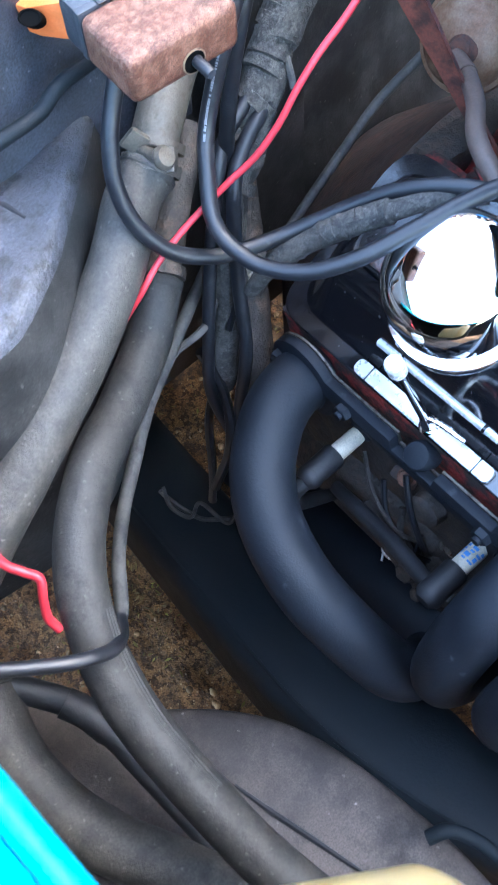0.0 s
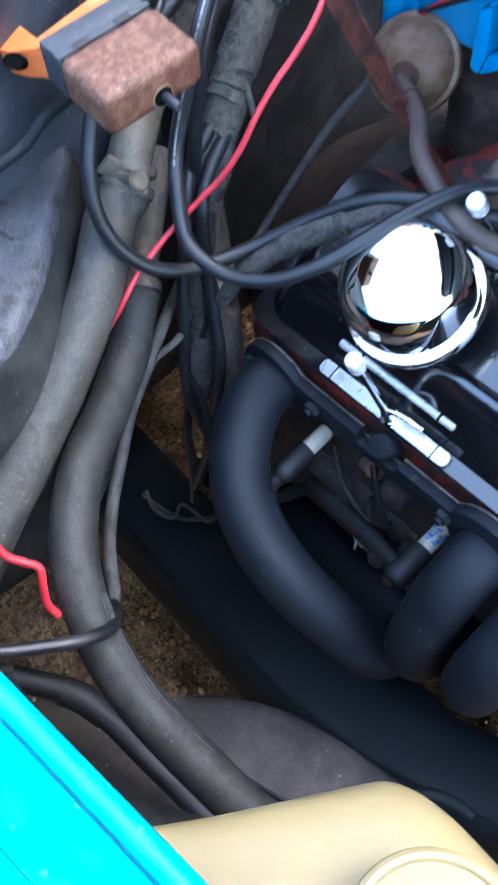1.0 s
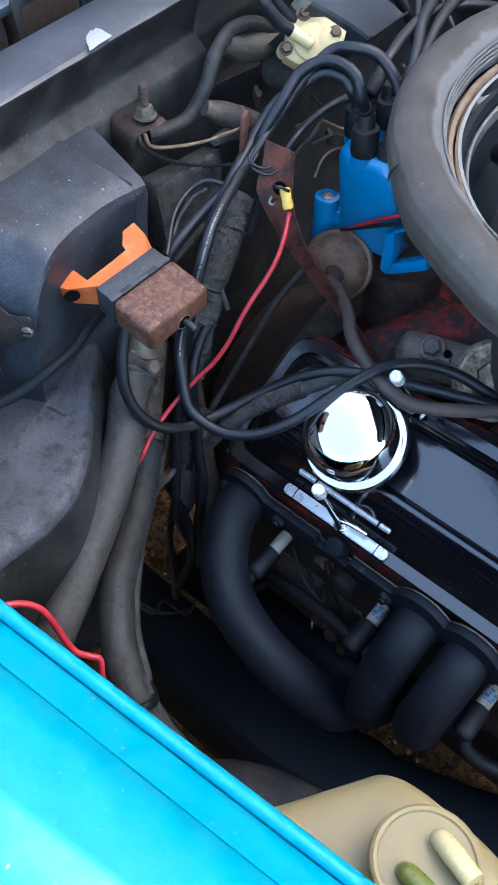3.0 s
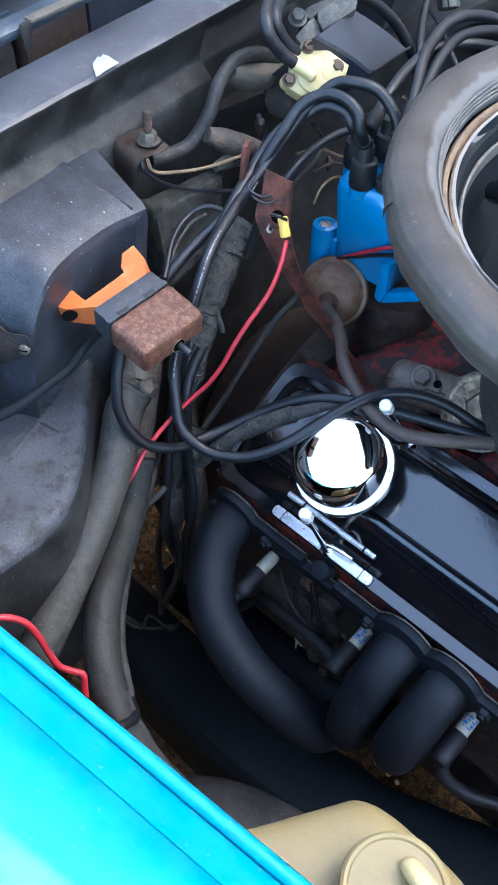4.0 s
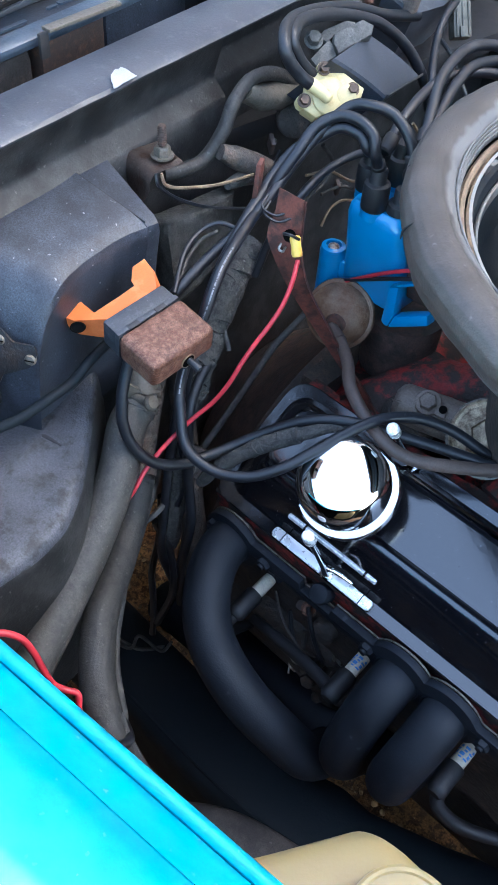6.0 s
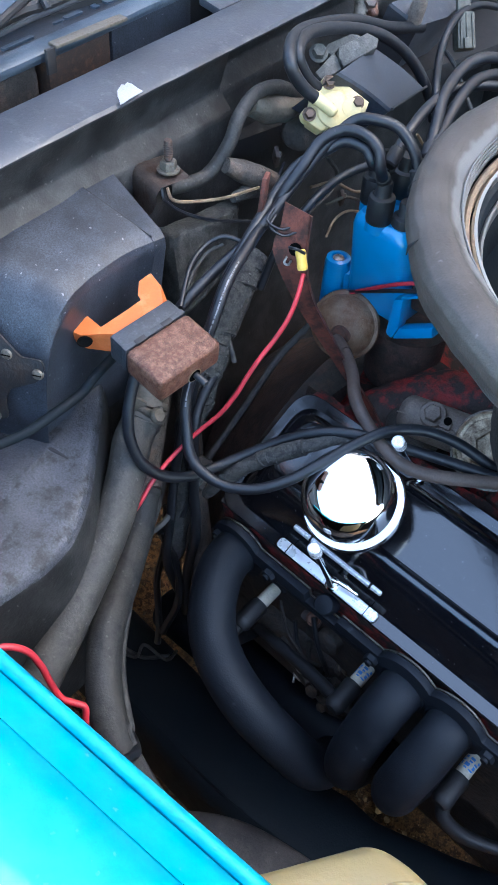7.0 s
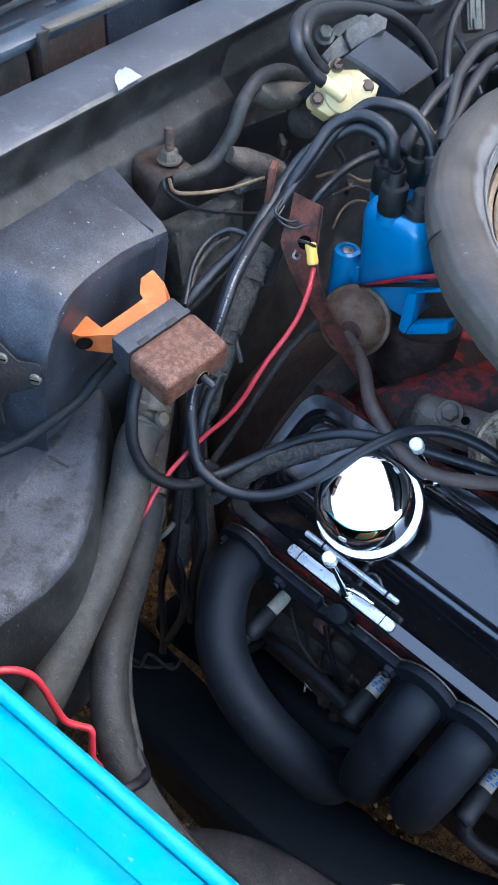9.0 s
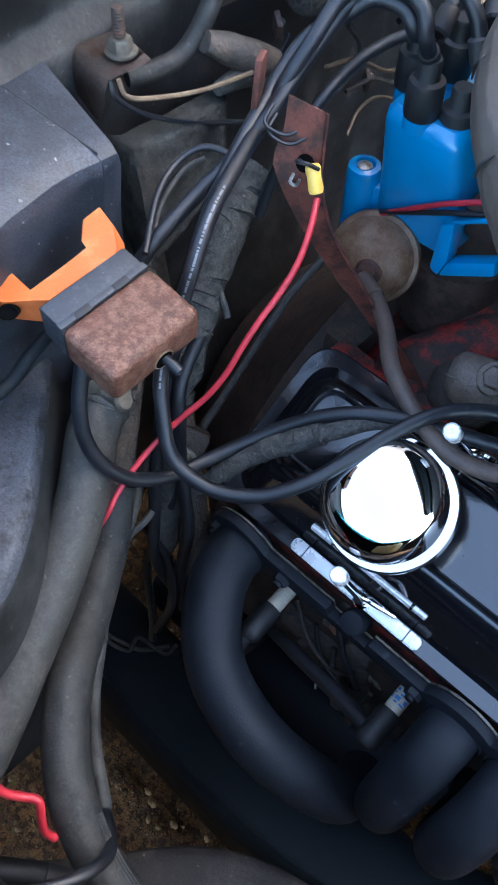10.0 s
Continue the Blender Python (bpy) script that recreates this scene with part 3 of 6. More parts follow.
def build_hold_down(s, label):
    """A wing bolt with its spreader bar on the cover's flange."""
    t = thing("cover_bolt", cov(-.112, s, .002), label, "cover bolt", group="valve cover bolts")
    b = rounded([(-.053, -.0048), (.053, -.0048), (.053, .0048), (-.053, .0048)], .0042)
    _bn = V(0, -.47, .883)
    bar_m = basis(cov(-.112, s, .0022), (1, 0, 0), _bn.cross(V(1, 0, 0)), _bn)
    if s < .05:
        part("spreader_bar", plate(b, .0042, bar_m, .0012), "chrome_brushed", t)
    for x in (-.0415, .0425) if s < .05 else ():
        part("bar_groove", block((.0009, .0098, .0046), bar_m @ pose(x, 0, .0024), .0003), "gloss", t)
    tip = cov(-.107, s + .013, .0943) if s < .05 else cov(-.1035, s - .002, .1045)
    foot = cov(-.105, s, .006)
    d = tip - foot
    part("washer", lathe([(0, 0), (.006, 0), (.006, .0014), (.0045, .002), (0, .002)], along(cov(-.105, s, .0055), CN), 20), "chrome", t)
    part("stem", lathe([(0, 0), (.0044, 0), (.0042, .008), (.0028, .016), (.0024, .05), (.0028, d.length - .012), (0, d.length - .010)], along(foot, d), 20), "chrome", t)
    part("knob", lathe([(0, d.length - .012), (.0046, d.length - .012), (.0050, d.length - .011), (.0050, d.length - .0012), (.0044, d.length - .0004), (.0040, d.length), (0, d.length + .0002)], along(foot, d), 14), "chrome_brushed", t, "knurled knob", smooth=18)
    arm = [foot + CN * .004, foot + CN * .016 + V(.004, .004, 0), foot + CN * .020 + V(.013, .006, 0), foot + CN * .012 + V(.024, .007, 0)]
    part("wing", sweep(arm, [.0024, .0022, .002, .0014], 8), "chrome", t)


build_hold_down(0.0, "chrome wing bolt on a polished spreader bar beside header")
build_hold_down(.1135, "chrome wing bolt on a spreader bar facing the intake")
part_bar = thing("linkage_rod", cov(-.11, .028, .02), "thin chrome strip lying along the valve cover's lower wall", "chrome strip")
part("rod", bar(cov(-.157, .0180, .0180), cov(-.065, .0185, .0175), .0027, 10), "chrome_brushed", part_bar)
for x in (-.1385, -.0755):
    part("band", lathe([(.0027, -.001), (.003, 0), (.0027, .001)], along(cov(x, .018, .018), (1, 0, 0)), 12), "gloss", part_bar)


def build_head():
    t = thing("cylinder_head", (0, .27, .45), "red-painted cylinder head, worn and grimy", "cylinder head")
    prof = [(.222, .42), (.219, .50), (.217, .545), (.210, .578), (.2075, .5865), (.214, .591), (.30, .645), (.335, .64), (.335, .42)]
    bm = bmesh.new()
    rows = []
    for i in range(61):
        x = -.236 + .5 * i / 60
        row = []
        for k, (y, z) in enumerate(prof):
            w = .0025 * noise.noise(Vector((x * 60, y * 60, z * 60)))
            row.append(bm.verts.new((x, y + w, z + w * .5)))
        rows.append(row)
    for a, b in zip(rows, rows[1:]):
        for k in range(len(prof)):
            bm.faces.new((a[k], b[k], b[(k + 1) % len(prof)], a[(k + 1) % len(prof)]))
    bm.faces.new(rows[0])
    bm.faces.new(rows[-1][::-1])
    ob = part("casting", bm, "engine", t)
    ob.data.materials.append(M["grime"])
    for p in ob.data.polygons:
        if p.center.z < .548 and p.center.y < .3:
            p.material_index = 1
    for x, z in ((-.115, .548), (-.10, .50), (.10, .50)):
        part("boss", lathe([(0, 0), (.013, 0), (.012, .012), (.008, .015), (0, .015)], along((x, .222, z), (0, -1, .1)), 16), "grime", t)
    # engine block below
    b = thing("engine_block", (0, .3, .25), "grimy black engine block under the cylinder head", "engine block")
    part("casting", block((.5, .20, .20), pose(.012, .355, .345), .02), "grime", b)
    part("sump", block((.42, .10, .20), pose(.03, .40, .245), .02), "grime", b)
    for x in (-.14, -.02, .10):
        part("core_plug", lathe([(0, 0), (.02, 0), (.02, .004), (.017, .002), (0, .002)], along((x, .262, .385), (0, -1, 0)), 24), "steel", b)


build_head()


def flange_outline(grow=0.0):
    """Header flange: arched lobes round the ports, straight bars between, a lower web behind the lug."""
    top, low = [], []
    n = 240
    for i in range(n + 1):
        x = -.2345 + .39 * i / n
        v = .0375 if not -.121 < x < -.088 else .0285
        w = .0180
        for c, v0, r in ((-.2025, .0185, .0300), (-.0155, .0240, .0300), (.0305, .0240, .0300)):
            d = abs(x - c)
            if d < r:
                k = math.sqrt(r * r - d * d)
                v = max(v, v0 + k)
                w = min(w, v0 - k)
        if x < -.2026:
            v = max(.004, .0185 + math.sqrt(max(0.0, .0300 ** 2 - (x + .2025) ** 2)))
        top.append((x, v + grow))
        low.append((x, w))
    return top + low[::-1]


def build_header():
    t = thing("exhaust_header", (-.1, .17, .45), "matt black tubular exhaust header with round bent tubes", "exhaust header")
    axes = ((1, 0, 0), (0, -.1, .995), (0, -.995, -.1))
    part("flange", plate(flange_outline(), .0070, basis((0, .2045, .5380), *axes), .0010), "header", t)
    part("gasket", plate(flange_outline(.0007), .0016, basis((0, .2064, .5382), *axes)), "steel_dark", t, "dull metal gasket edge")
    R = .0212
    part("tube", sweep([(-.2025, .206, .552), (-.2015, .186, .556), (-.194, .163, .550), (-.176, .139, .535), (-.15, .124, .518), (-.112, .119, .497), (-.078, .130, .460), (-.054, .150, .412), (-.050, .178, .378), (-.06, .205, .355)], R, 28), "header", t)
    for dx in (0.0, .047):
        u = 1.0 if dx == 0 else .64
        zz = [.536 - (.536 - z) * (u if z < .536 else 1) for z in (.556, .553, .538, .508, .474, .444, .417, .400, .385)]
        part("tube", sweep([(-.0155 + dx * .98, .206, zz[0]), (-.016 + dx, .188, zz[1]), (-.0175 + dx, .171, zz[2]), (-.020 + dx, .158, zz[3]), (-.0225 + dx, .154, zz[4]), (-.0235 + dx, .161, zz[5]), (-.023 + dx, .181, zz[6]), (-.021 + dx, .206, zz[7]), (-.02 + dx * .85, .225, zz[8])], .0198, 28), "header", t)
    part("collector", sweep([(.0, .240, .380), (-.03, .225, .366), (-.10, .213, .348), (-.2, .215, .325), (-.32, .22, .29)], [.024, .034, .034, .03, .028], 24), "header", t)
    for c in ((-.2025, .553), (-.0155, .556), (.0305, .556)):
        part("weld_bead", lathe([(.0206, .0080), (.0219, .0088), (.0216, .0105), (.0206, .0115)], along((c[0], .2045, c[1]), (0, -.97, .08)), 28), "header", t)


build_header()


def build_header_bolt(x, z):
    t = thing("header_bolt", (x, .197, z), "black hex bolt on the header flange", "bolt", group="header bolts")
    m = along((x, .1962, z), (0, -.995, -.1))
    part("head", hex_head(.0062, .006, m), "header", t)
    part("stud_tip", lathe([(0, .006), (.003, .006), (.003, .0085), (0, .0085)], m, 10), "header", t)


for bx, bz in ((-.2235, .5600), (-.1615, .5640), (-.0470, .5650), (.0660, .5650)):
    build_header_bolt(bx, bz)


def build_cap_bolt(x, z):
    t = thing("head_boss", (x, .20, z), "round black bolt boss above the header flange bar", "bolt")
    part("head", lathe([(0, -.010), (.0092, -.010), (.0092, .004), (.0080, .0062), (.0050, .0068), (0, .0068)], along((x, .2010, z), (0, -.72, .69)), 24), "header", t)


build_cap_bolt(-.1035, .5740)


def build_plug(x, tail, label):
    """Spark plug with its boot and lead."""
    t = thing("spark_plug_boot", (x, .20, .50), label, "spark plug boot", group="spark plug boots")
    top = V(x + .001, .2265, .5155)
    tipd = V(.01, -.985, -.17).normalized()
    part("hex", lathe([(0, 0), (.0098, 0), (.0098, .010), (.008, .0125), (0, .0125)], along(top, tipd), 6), "header", t)
    p = top + tipd * .0125
    part("sleeve", lathe([(0, 0), (.0060, 0), (.0065, .003), (.0065, .021), (.0060, .0215), (0, .0215)], along(p, tipd), 20), "porcelain", t, "white porcelain sleeve with blue print")
    if x > -.1:
        for k, (u0, u1) in enumerate(((.0040, .0062), (.0072, .0088), (.0098, .0128), (.0138, .0152))):
            for j in range(6):
                part("print_bar", lathe([(.0065, u0), (.00662, u0 + .0002), (.00662, u1 - .0002), (.0065, u1)], along(p, tipd), 3, start=.35 + .9 * j + .13 * k, arc=.42 + .2 * ((j + k) % 2)), "blue_ink", t)
    q = p + tipd * .021
    part("boot", lathe([(0, 0), (.0086, 0), (.0092, .002), (.0088, .018), (.0092, .022), (.0092, .026), (.006, .030), (0, .030)], along(q, tipd), 20), "rubber", t)
    e = q + tipd * .020
    part("lead", sweep([e] + [Vector(k) for k in tail], [.0068] + [.0060] * (len(tail) - 1) + [.0048], 14), "rubber", t)


build_plug(-.168, [(-.168, .160, .499), (-.169, .156, .491), (-.172, .165, .47), (-.174, .20, .44)], "white-sleeved spark plug with a straight black boot")
build_plug(-.0565, [(-.0535, .1735, .504), (-.058, .176, .501), (-.093, .184, .489), (-.131, .190, .476), (-.168, .196, .462)], "white-sleeved spark plug with an angled black boot")
build_plug(.0555, [(.059, .172, .500), (.065, .166, .489), (.088, .175, .470), (.13, .20, .462)], "white-sleeved spark plug with a bent black boot")


def build_plug_clutter():
    a = thing("engine_mount", (-.09, .21, .41), "oily cast engine mount bracket below the spark plugs", "engine mount")
    part("arm", sweep([(-.15, .215, .45), (-.12, .212, .43), (-.085, .215, .41), (-.05, .225, .40)], [.008, .011, .012, .010], 10, rough=.3), "grime", a)
    part("nut", hex_head(.008, .008, along((-.098, .205, .425), (.1, -.9, .4))), "grime", a)
    part("nut", hex_head(.006, .01, along((-.085, .208, .408), (.1, -.9, .4))), "grime", a)
    part("spring", sweep([(-.118 + .006 * math.cos(k * 1.3), .206 + .006 * math.sin(k * 1.3), .45 - .003 * k) for k in range(14)], .0011, 6, 4), "steel", a)
    s = thing("starter_motor", (-.14, .25, .40), "oily black starter motor under the header", "starter motor")
    part("body", lathe([(0, -.075), (.040, -.075), (.042, -.07), (.042, .075), (.038, .083), (.012, .086), (0, .086)], basis((-.165, .252, .412), (0, 1, 0), (0, 0, 1), (1, 0, 0)), 28), "grime", s)
    part("solenoid", lathe([(0, -.05), (.02, -.05), (.021, .04), (.016, .046), (0, .046)], basis((-.13, .232, .452), (0, 1, 0), (0, 0, 1), (1, .1, 0)), 24), "grime", s)
    part("terminal", hex_head(.005, .010, along((-.085, .225, .46), (1, -.4, .3))), "steel", s)
    for k in range(5):
        z0 = .50 - .012 * k
        part("lead", sweep([(-.16 + .02 * k, .214, z0), (-.14 + .015 * k, .205, z0 - .02), (-.115 + .012 * k, .203, z0 - .035), (-.10 + .01 * k, .215, z0 - .05)], .0016 + .0004 * (k % 3), 8), "wire" if k % 2 else "grime", s)
    c = thing("ground_lead", (-.11, .21, .49), "bare copper lead bolted to the cylinder head", "ground lead")
    part("lug", plate(rounded([(-.010, -.004), (.010, -.005), (.010, .005), (-.010, .004)], .003), .0016, along((-.124, .2165, .508), (.1, -.6, .8))), "rust_dark", c)
    part("lead", sweep([(-.12, .212, .52), (-.108, .205, .505), (-.096, .203, .485), (-.09, .208, .46), (-.10, .215, .44)], .0022, 8), "wire", c)
    part("bolt", hex_head(.0052, .007, along((-.1215, .2155, .512), (.1, -.6, .8))), "copper", c)


build_plug_clutter()


def build_intake():
    t = thing("intake_manifold", (-.02, .43, .58), "grimy red intake manifold with worn paint", "intake manifold")

    def top(u, v):
        x, y = -.235 + .5 * u, .325 + .22 * v
        z = .625 + .022 * noise.noise(Vector((x * 22, y * 22, 2))) + .008 * noise.noise(Vector((x * 70, y * 70, 5))) + .01 * math.sin(u * 19)
        return V(x, y, z)
    bm = grid(70, 40, top)
    bmesh.ops.solidify(bm, geom=bm.faces[:], thickness=.04)
    part("casting", bm, "engine", t, smooth=60)
    part("runner", sweep([(-.19, .335, .63), (-.17, .37, .645), (-.13, .40, .66), (-.05, .42, .665)], [.022, .024, .026, .03], 16, rough=.15), "engine", t)
    part("runner", sweep([(-.03, .335, .635), (-.02, .37, .655), (0, .40, .67), (.02, .42, .68)], [.026, .028, .03, .03], 16, rough=.15), "engine", t)
    part("boss", lathe([(0, 0), (.026, 0), (.024, .02), (.016, .028), (0, .03)], along((-.145, .355, .635), (.1, -.3, .9)), 20), "grime", t)
    part("end_wall", block((.03, .2, .12), pose(-.238, .43, .58), .01), "grime", t)
    part("boss", lathe([(0, 0), (.03, 0), (.026, .022), (.01, .03), (0, .03)], along((-.165, .40, .64), (0, -.2, 1)), 20), "engine", t)
    pan = lathe([(0, .0), (.05, .0), (.048, .03), (.03, .05), (0, .05)], pose(-.06, .425, .655), 24)
    part("carburettor_pad", pan, "engine", t)


build_intake()


def build_outlet():
    t = thing("water_outlet", (-.10, .33, .69), "grimy cast aluminium outlet housing with a hex bolt", "outlet housing")
    a, b = V(-.1450, .3285, .684), V(-.0780, .3515, .682)
    d = b - a
    part("casting", sweep([a - d * .05, a, a + d * .08, a + d * .4, a + d * .75, b], [.009, .0145, .0168, .0175, .0182, .0186], 28, rough=.05), "ally", t, smooth=60)
    n = V(.12, -.52, .84).normalized()
    o = V(-.1197, .3300, .6995)
    part("pad", lathe([(0, -.012), (.0118, -.012), (.0112, .000), (.0102, .0012), (0, .0012)], along(o, n), 24), "ally", t)
    part("bolt", hex_head(.0076, .0055, along(o + n * .001, n)), "ally", t)
    part("pad_ear", block((.010, .008, .008), along(o + V(.0125, .001, -.0035), n), .002), "ally", t)
    # black disc painted as the shaded inside of a hole
    part("hole", lathe([(0, 0), (.0034, 0), (.0034, .0008), (0, .0008)], along(o + V(.0137, .0012, .0012), n), 16), "hollow_black", t)
    part("seam", sweep([a + V(0, -.012, .010), a + d * .4 + V(0, -.0125, .0122), a + d * .9 + V(0, -.014, .0135)], .0008, 6), "ally", t)
    c = V(-.0648, .3330, .7005)
    k = thing("round_cap", c, "round yellow-zinc cap with a raised hexagon, scuffed", "cap")
    cm = along(c, (.10, -.62, .78))
    part("body", lathe([(0, -.03), (.028, -.03), (.0305, -.004), (.0303, 0), (.0285, .002), (.0270, .0008), (.0245, .0012), (.0235, .003), (0, .003)], cm, 40), "zinc", k)
    part("hexagon", lathe([(0, .002), (.0190, .002), (.0182, .0075), (.0165, .0085), (.0130, .0080), (.0120, .0045), (0, .0045)], cm, 6), "zinc", k)
    part("ring", lathe([(.0305, -.012), (.0328, -.012), (.0332, -.009), (.0305, -.008), (.0305, -.012)], cm, 40), "steel_dark", k)


build_outlet()


def build_distributor():
    t = thing("distributor", (-.205, .41, .66), "bright blue plastic distributor cap with black rubber boots", "distributor")
    cx, cy = -.203, .410

    def ring(hx, hy, z, r, dx=0, dy=0):
        return [V(x, y, z) for x, y in rounded([(cx + dx - hx, cy + dy - hy), (cx + dx + hx, cy + dy - hy), (cx + dx + hx, cy + dy + hy), (cx + dx - hx, cy + dy + hy)], r, 4)]
    part("cap_body", skin([ring(.029, .044, .7275, .010, -.016, 0), ring(.031, .045, .732, .010, -.016, 0), ring(.0305, .046, .752, .010, -.016, -.001), ring(.029, .049, .785, .010, -.017, -.003), ring(.0275, .051, .806, .009, -.018, -.004), ring(.0262, .050, .8125, .009, -.0185, -.004), ring(.0235, .047, .8165, .008, -.019, -.003)]), "blue", t)
    part("cap_rear", skin([ring(.046, .030, .757, .014, .002, .026), ring(.047, .031, .762, .014, .002, .026), ring(.043, .031, .806, .014, .002, .024), ring(.040, .029, .814, .012, .002, .024)]), "blue", t)
    part("base", lathe([(0, -.06), (.034, -.06), (.036, 0), (0, 0)], pose(cx, cy, .70), 32), "bell", t)
    ear = V(-.264, .370, .7)
    part("ear", lathe([(0, 0), (.0115, 0), (.0115, .052), (.0105, .056), (.007, .057), (.0065, .054), (0, .054)], Matrix.Translation(ear), 20), "blue", t)
    part("ear_web", block((.022, .014, .045), pose(-.252, .375, .724, 0, 0, 20), .002), "blue", t)
    part("ear_screw", lathe([(0, 0), (.005, 0), (.005, .002), (.003, .003), (0, .003)], Matrix.Translation(ear + V(0, 0, .054)), 12), "steel", t)
    # skirt with an open window in front of the coil
    face = basis((0, .362, 0), (1, 0, 0), (0, 0, 1), (0, -1, 0))
    outer = [(-.1955, .7225), (-.1883, .7199), (-.1512, .7443), (-.1610, .7852), (-.1945, .7593)]
    inner = [(-.1840, .7345), (-.1538, .7545), (-.1597, .7800), (-.1852, .7640)]
    bars = [(outer[1], outer[2], inner[1], inner[0]), (outer[0], outer[1], inner[0], inner[3], outer[4]), (outer[4], inner[3], inner[2], outer[3])]
    for q in bars:
        part("skirt", plate(list(q), .012, face @ pose(0, 0, -.006), .0026), "blue", t)
    part("coil_block", block((.040, .016, .028), along(V(-.168, .380, .758), (0, -.3, 1)), .002), "rust_dark", t, "dark coil block behind the foot")
    for bx, by, bz in ((-.2262, .3615, .8140), (-.2470, .3800, .8140), (-.2086, .3720, .8000), (-.2330, .3985, .8190), (-.215, .435, .815), (-.175, .43, .815)):
        tower = part("tower", lathe([(0, -.006), (.0098, -.006), (.0096, .004), (0, .006)], pose(bx, by, bz), 20), "blue", t)
        part("boot", lathe([(0, .002), (.0100, .002), (.0106, .004), (.0106, .0215), (.0100, .0238), (.0070, .0250), (.0064, .0265), (.0066, .0345), (.0058, .0365), (0, .0365)], pose(bx, by, bz), 24), "rubber", tower)


build_distributor()


def build_vacuum_can():
    t = thing("vacuum_advance", (-.205, .335, .715), "rusty round vacuum advance canister beside the distributor", "vacuum canister")
    m = along((-.232, .349, .712), (.25, -.80, .42))
    part("can", lathe([(0, -.026), (.022, -.026), (.026, -.016), (.0262, -.006), (.0305, -.004), (.031, -.001), (.0302, .002), (.0275, .003), (.0262, .007), (.0225, .0125), (.016, .0168), (.008, .0188), (0, .0193)], m, 40), "canvas", t)
    part("nipple_boss", lathe([(0, .010), (.0112, .0115), (.0100, .0178), (.0070, .0195), (.0058, .0215), (0, .022)], along(V(-.2295, .3480, .7085), (.25, -.80, .42)), 24), "red_rust", t, "rusted boss round the nipple")
    part("nipple", bar((-.232, .349, .712), (-0.223, 0.33, 0.712), .0046, 14), "canvas", t)


build_vacuum_can()


def build_air_cleaner():
    cx, cy = .044, .4147
    t = thing("air_cleaner", (cx, cy, .76), "round air cleaner with a thick weathered rubber cowl seal", "air cleaner")
    C = Matrix.Translation((cx, cy, 0))
    # round-shouldered rubber section
    sec = ((.2406, .8950), (.2399, .9018), (.2368, .9075), (.2325, .9106), (.2275, .9124), (.2220, .9130), (.2172, .9122), (.2122, .9090), (.2078, .9042), (.2056, .8990), (.2050, .8930), (.2062, .8860), (.2120, .8790), (.2220, .8762), (.2320, .8790), (.2385, .8860), (.2406, .8950))
    seal = []
    for p, q in zip(sec, sec[1:]):
        seal += [(p[0] + (q[0] - p[0]) * k / 4, p[1] + (q[1] - p[1]) * k / 4) for k in range(4)]
    seal.append(sec[-1])
    bm = bmesh.new()
    lathe(seal, C, 300, bm=bm)
    bmesh.ops.remove_doubles(bm, verts=bm.verts[:], dist=1e-5)
    for v in bm.verts:
        p = v.co
        out = Vector((p.x - cx, p.y - cy, 0))
        ang, rad = math.atan2(out.y, out.x), out.length
        w = .0020 * noise.noise(Vector((p.x * 22, p.y * 22, 1))) + .0008 * noise.noise(Vector((p.x * 90, p.y * 90, p.z * 90)))
        v.co += out.normalized() * w + Vector((0, 0, .0018 * noise.noise(Vector((p.x * 30, p.y * 30, 7)))))
    ring = part("rubber_seal", bm, "seal_worn", t, smooth=70)
    # a pale scuffed band and fine ribs moulded on the inner flank
    for k, (rr, zz) in enumerate(((.2063, .9040), (.2052, .9015), (.2044, .8988), (.2038, .8955))):
        arc = [(cx + rr * math.cos(a), cy + rr * math.sin(a), zz + .0006 * math.sin(a * 9 + k)) for a in [math.radians(160 + 12 * i + 3 * k) for i in range(9)]]
        part("moulded_rib", sweep(arc, .0007, 6, 4), "seal_pale", ring, "pale worn rib")
    for a0, dz in ((3.92, .0), (3.62, -.003)):
        pts = [(cx + rr * math.cos(a0 + .012 * q), cy + rr * math.sin(a0 + .012 * q), zz) for q, rr, zz in ((0, .2412, .893 + dz), (.6, .2408, .9005 + dz), (1.8, .2375, .9078 + dz))]
        part("crack", sweep(pts, [.0004, .0011, .0003], 5, 4), "rubber", ring, "dark crack in the rubber")
    part("rim", lathe([(.2035, .872), (.2032, .8885), (.2012, .8902), (.1990, .8898), (.1982, .8885), (.1982, .872), (.2035, .872)], C, 120), "tan", t)
    part("lip_ring", lathe([(.1972, .872), (.1968, .8872), (.1952, .8890), (.1930, .8885), (.1920, .872), (.1972, .872)], C, 120), "chrome", t, "bright metal lip")
    part("lip_ring", lathe([(.1885, .862), (.1882, .8700), (.1868, .8712), (.1852, .8705), (.1848, .862), (.1885, .862)], C, 120), "rim", t)
    part("bowl", lathe([(.215, .876), (.206, .863), (.185, .838), (.16, .803), (0, .803), (0, .808), (.168, .808), (.18, .828), (.1905, .878), (.215, .876)], C, 96), "rail", t)
    part("base_wall", lathe([(.14, .71), (.15, .803), (.0, .803), (0, .71)], C, 48), "grime", t)
    f = part("filter_element", lathe([(.113, 0), (.113, .05), (.088, .05), (.088, 0), (.113, 0)], pose(cx + .025, cy, .808), 90), "seal", t, "grey pleated paper filter")
    for k in range(60):
        a = math.pi * .55 + math.pi * k / 60
        part("pleat", block((.005, .0022, .048), pose(cx + .025 + .113 * math.cos(a), cy + .113 * math.sin(a), .834, 0, 0, math.degrees(a)), 0), "seal", f)
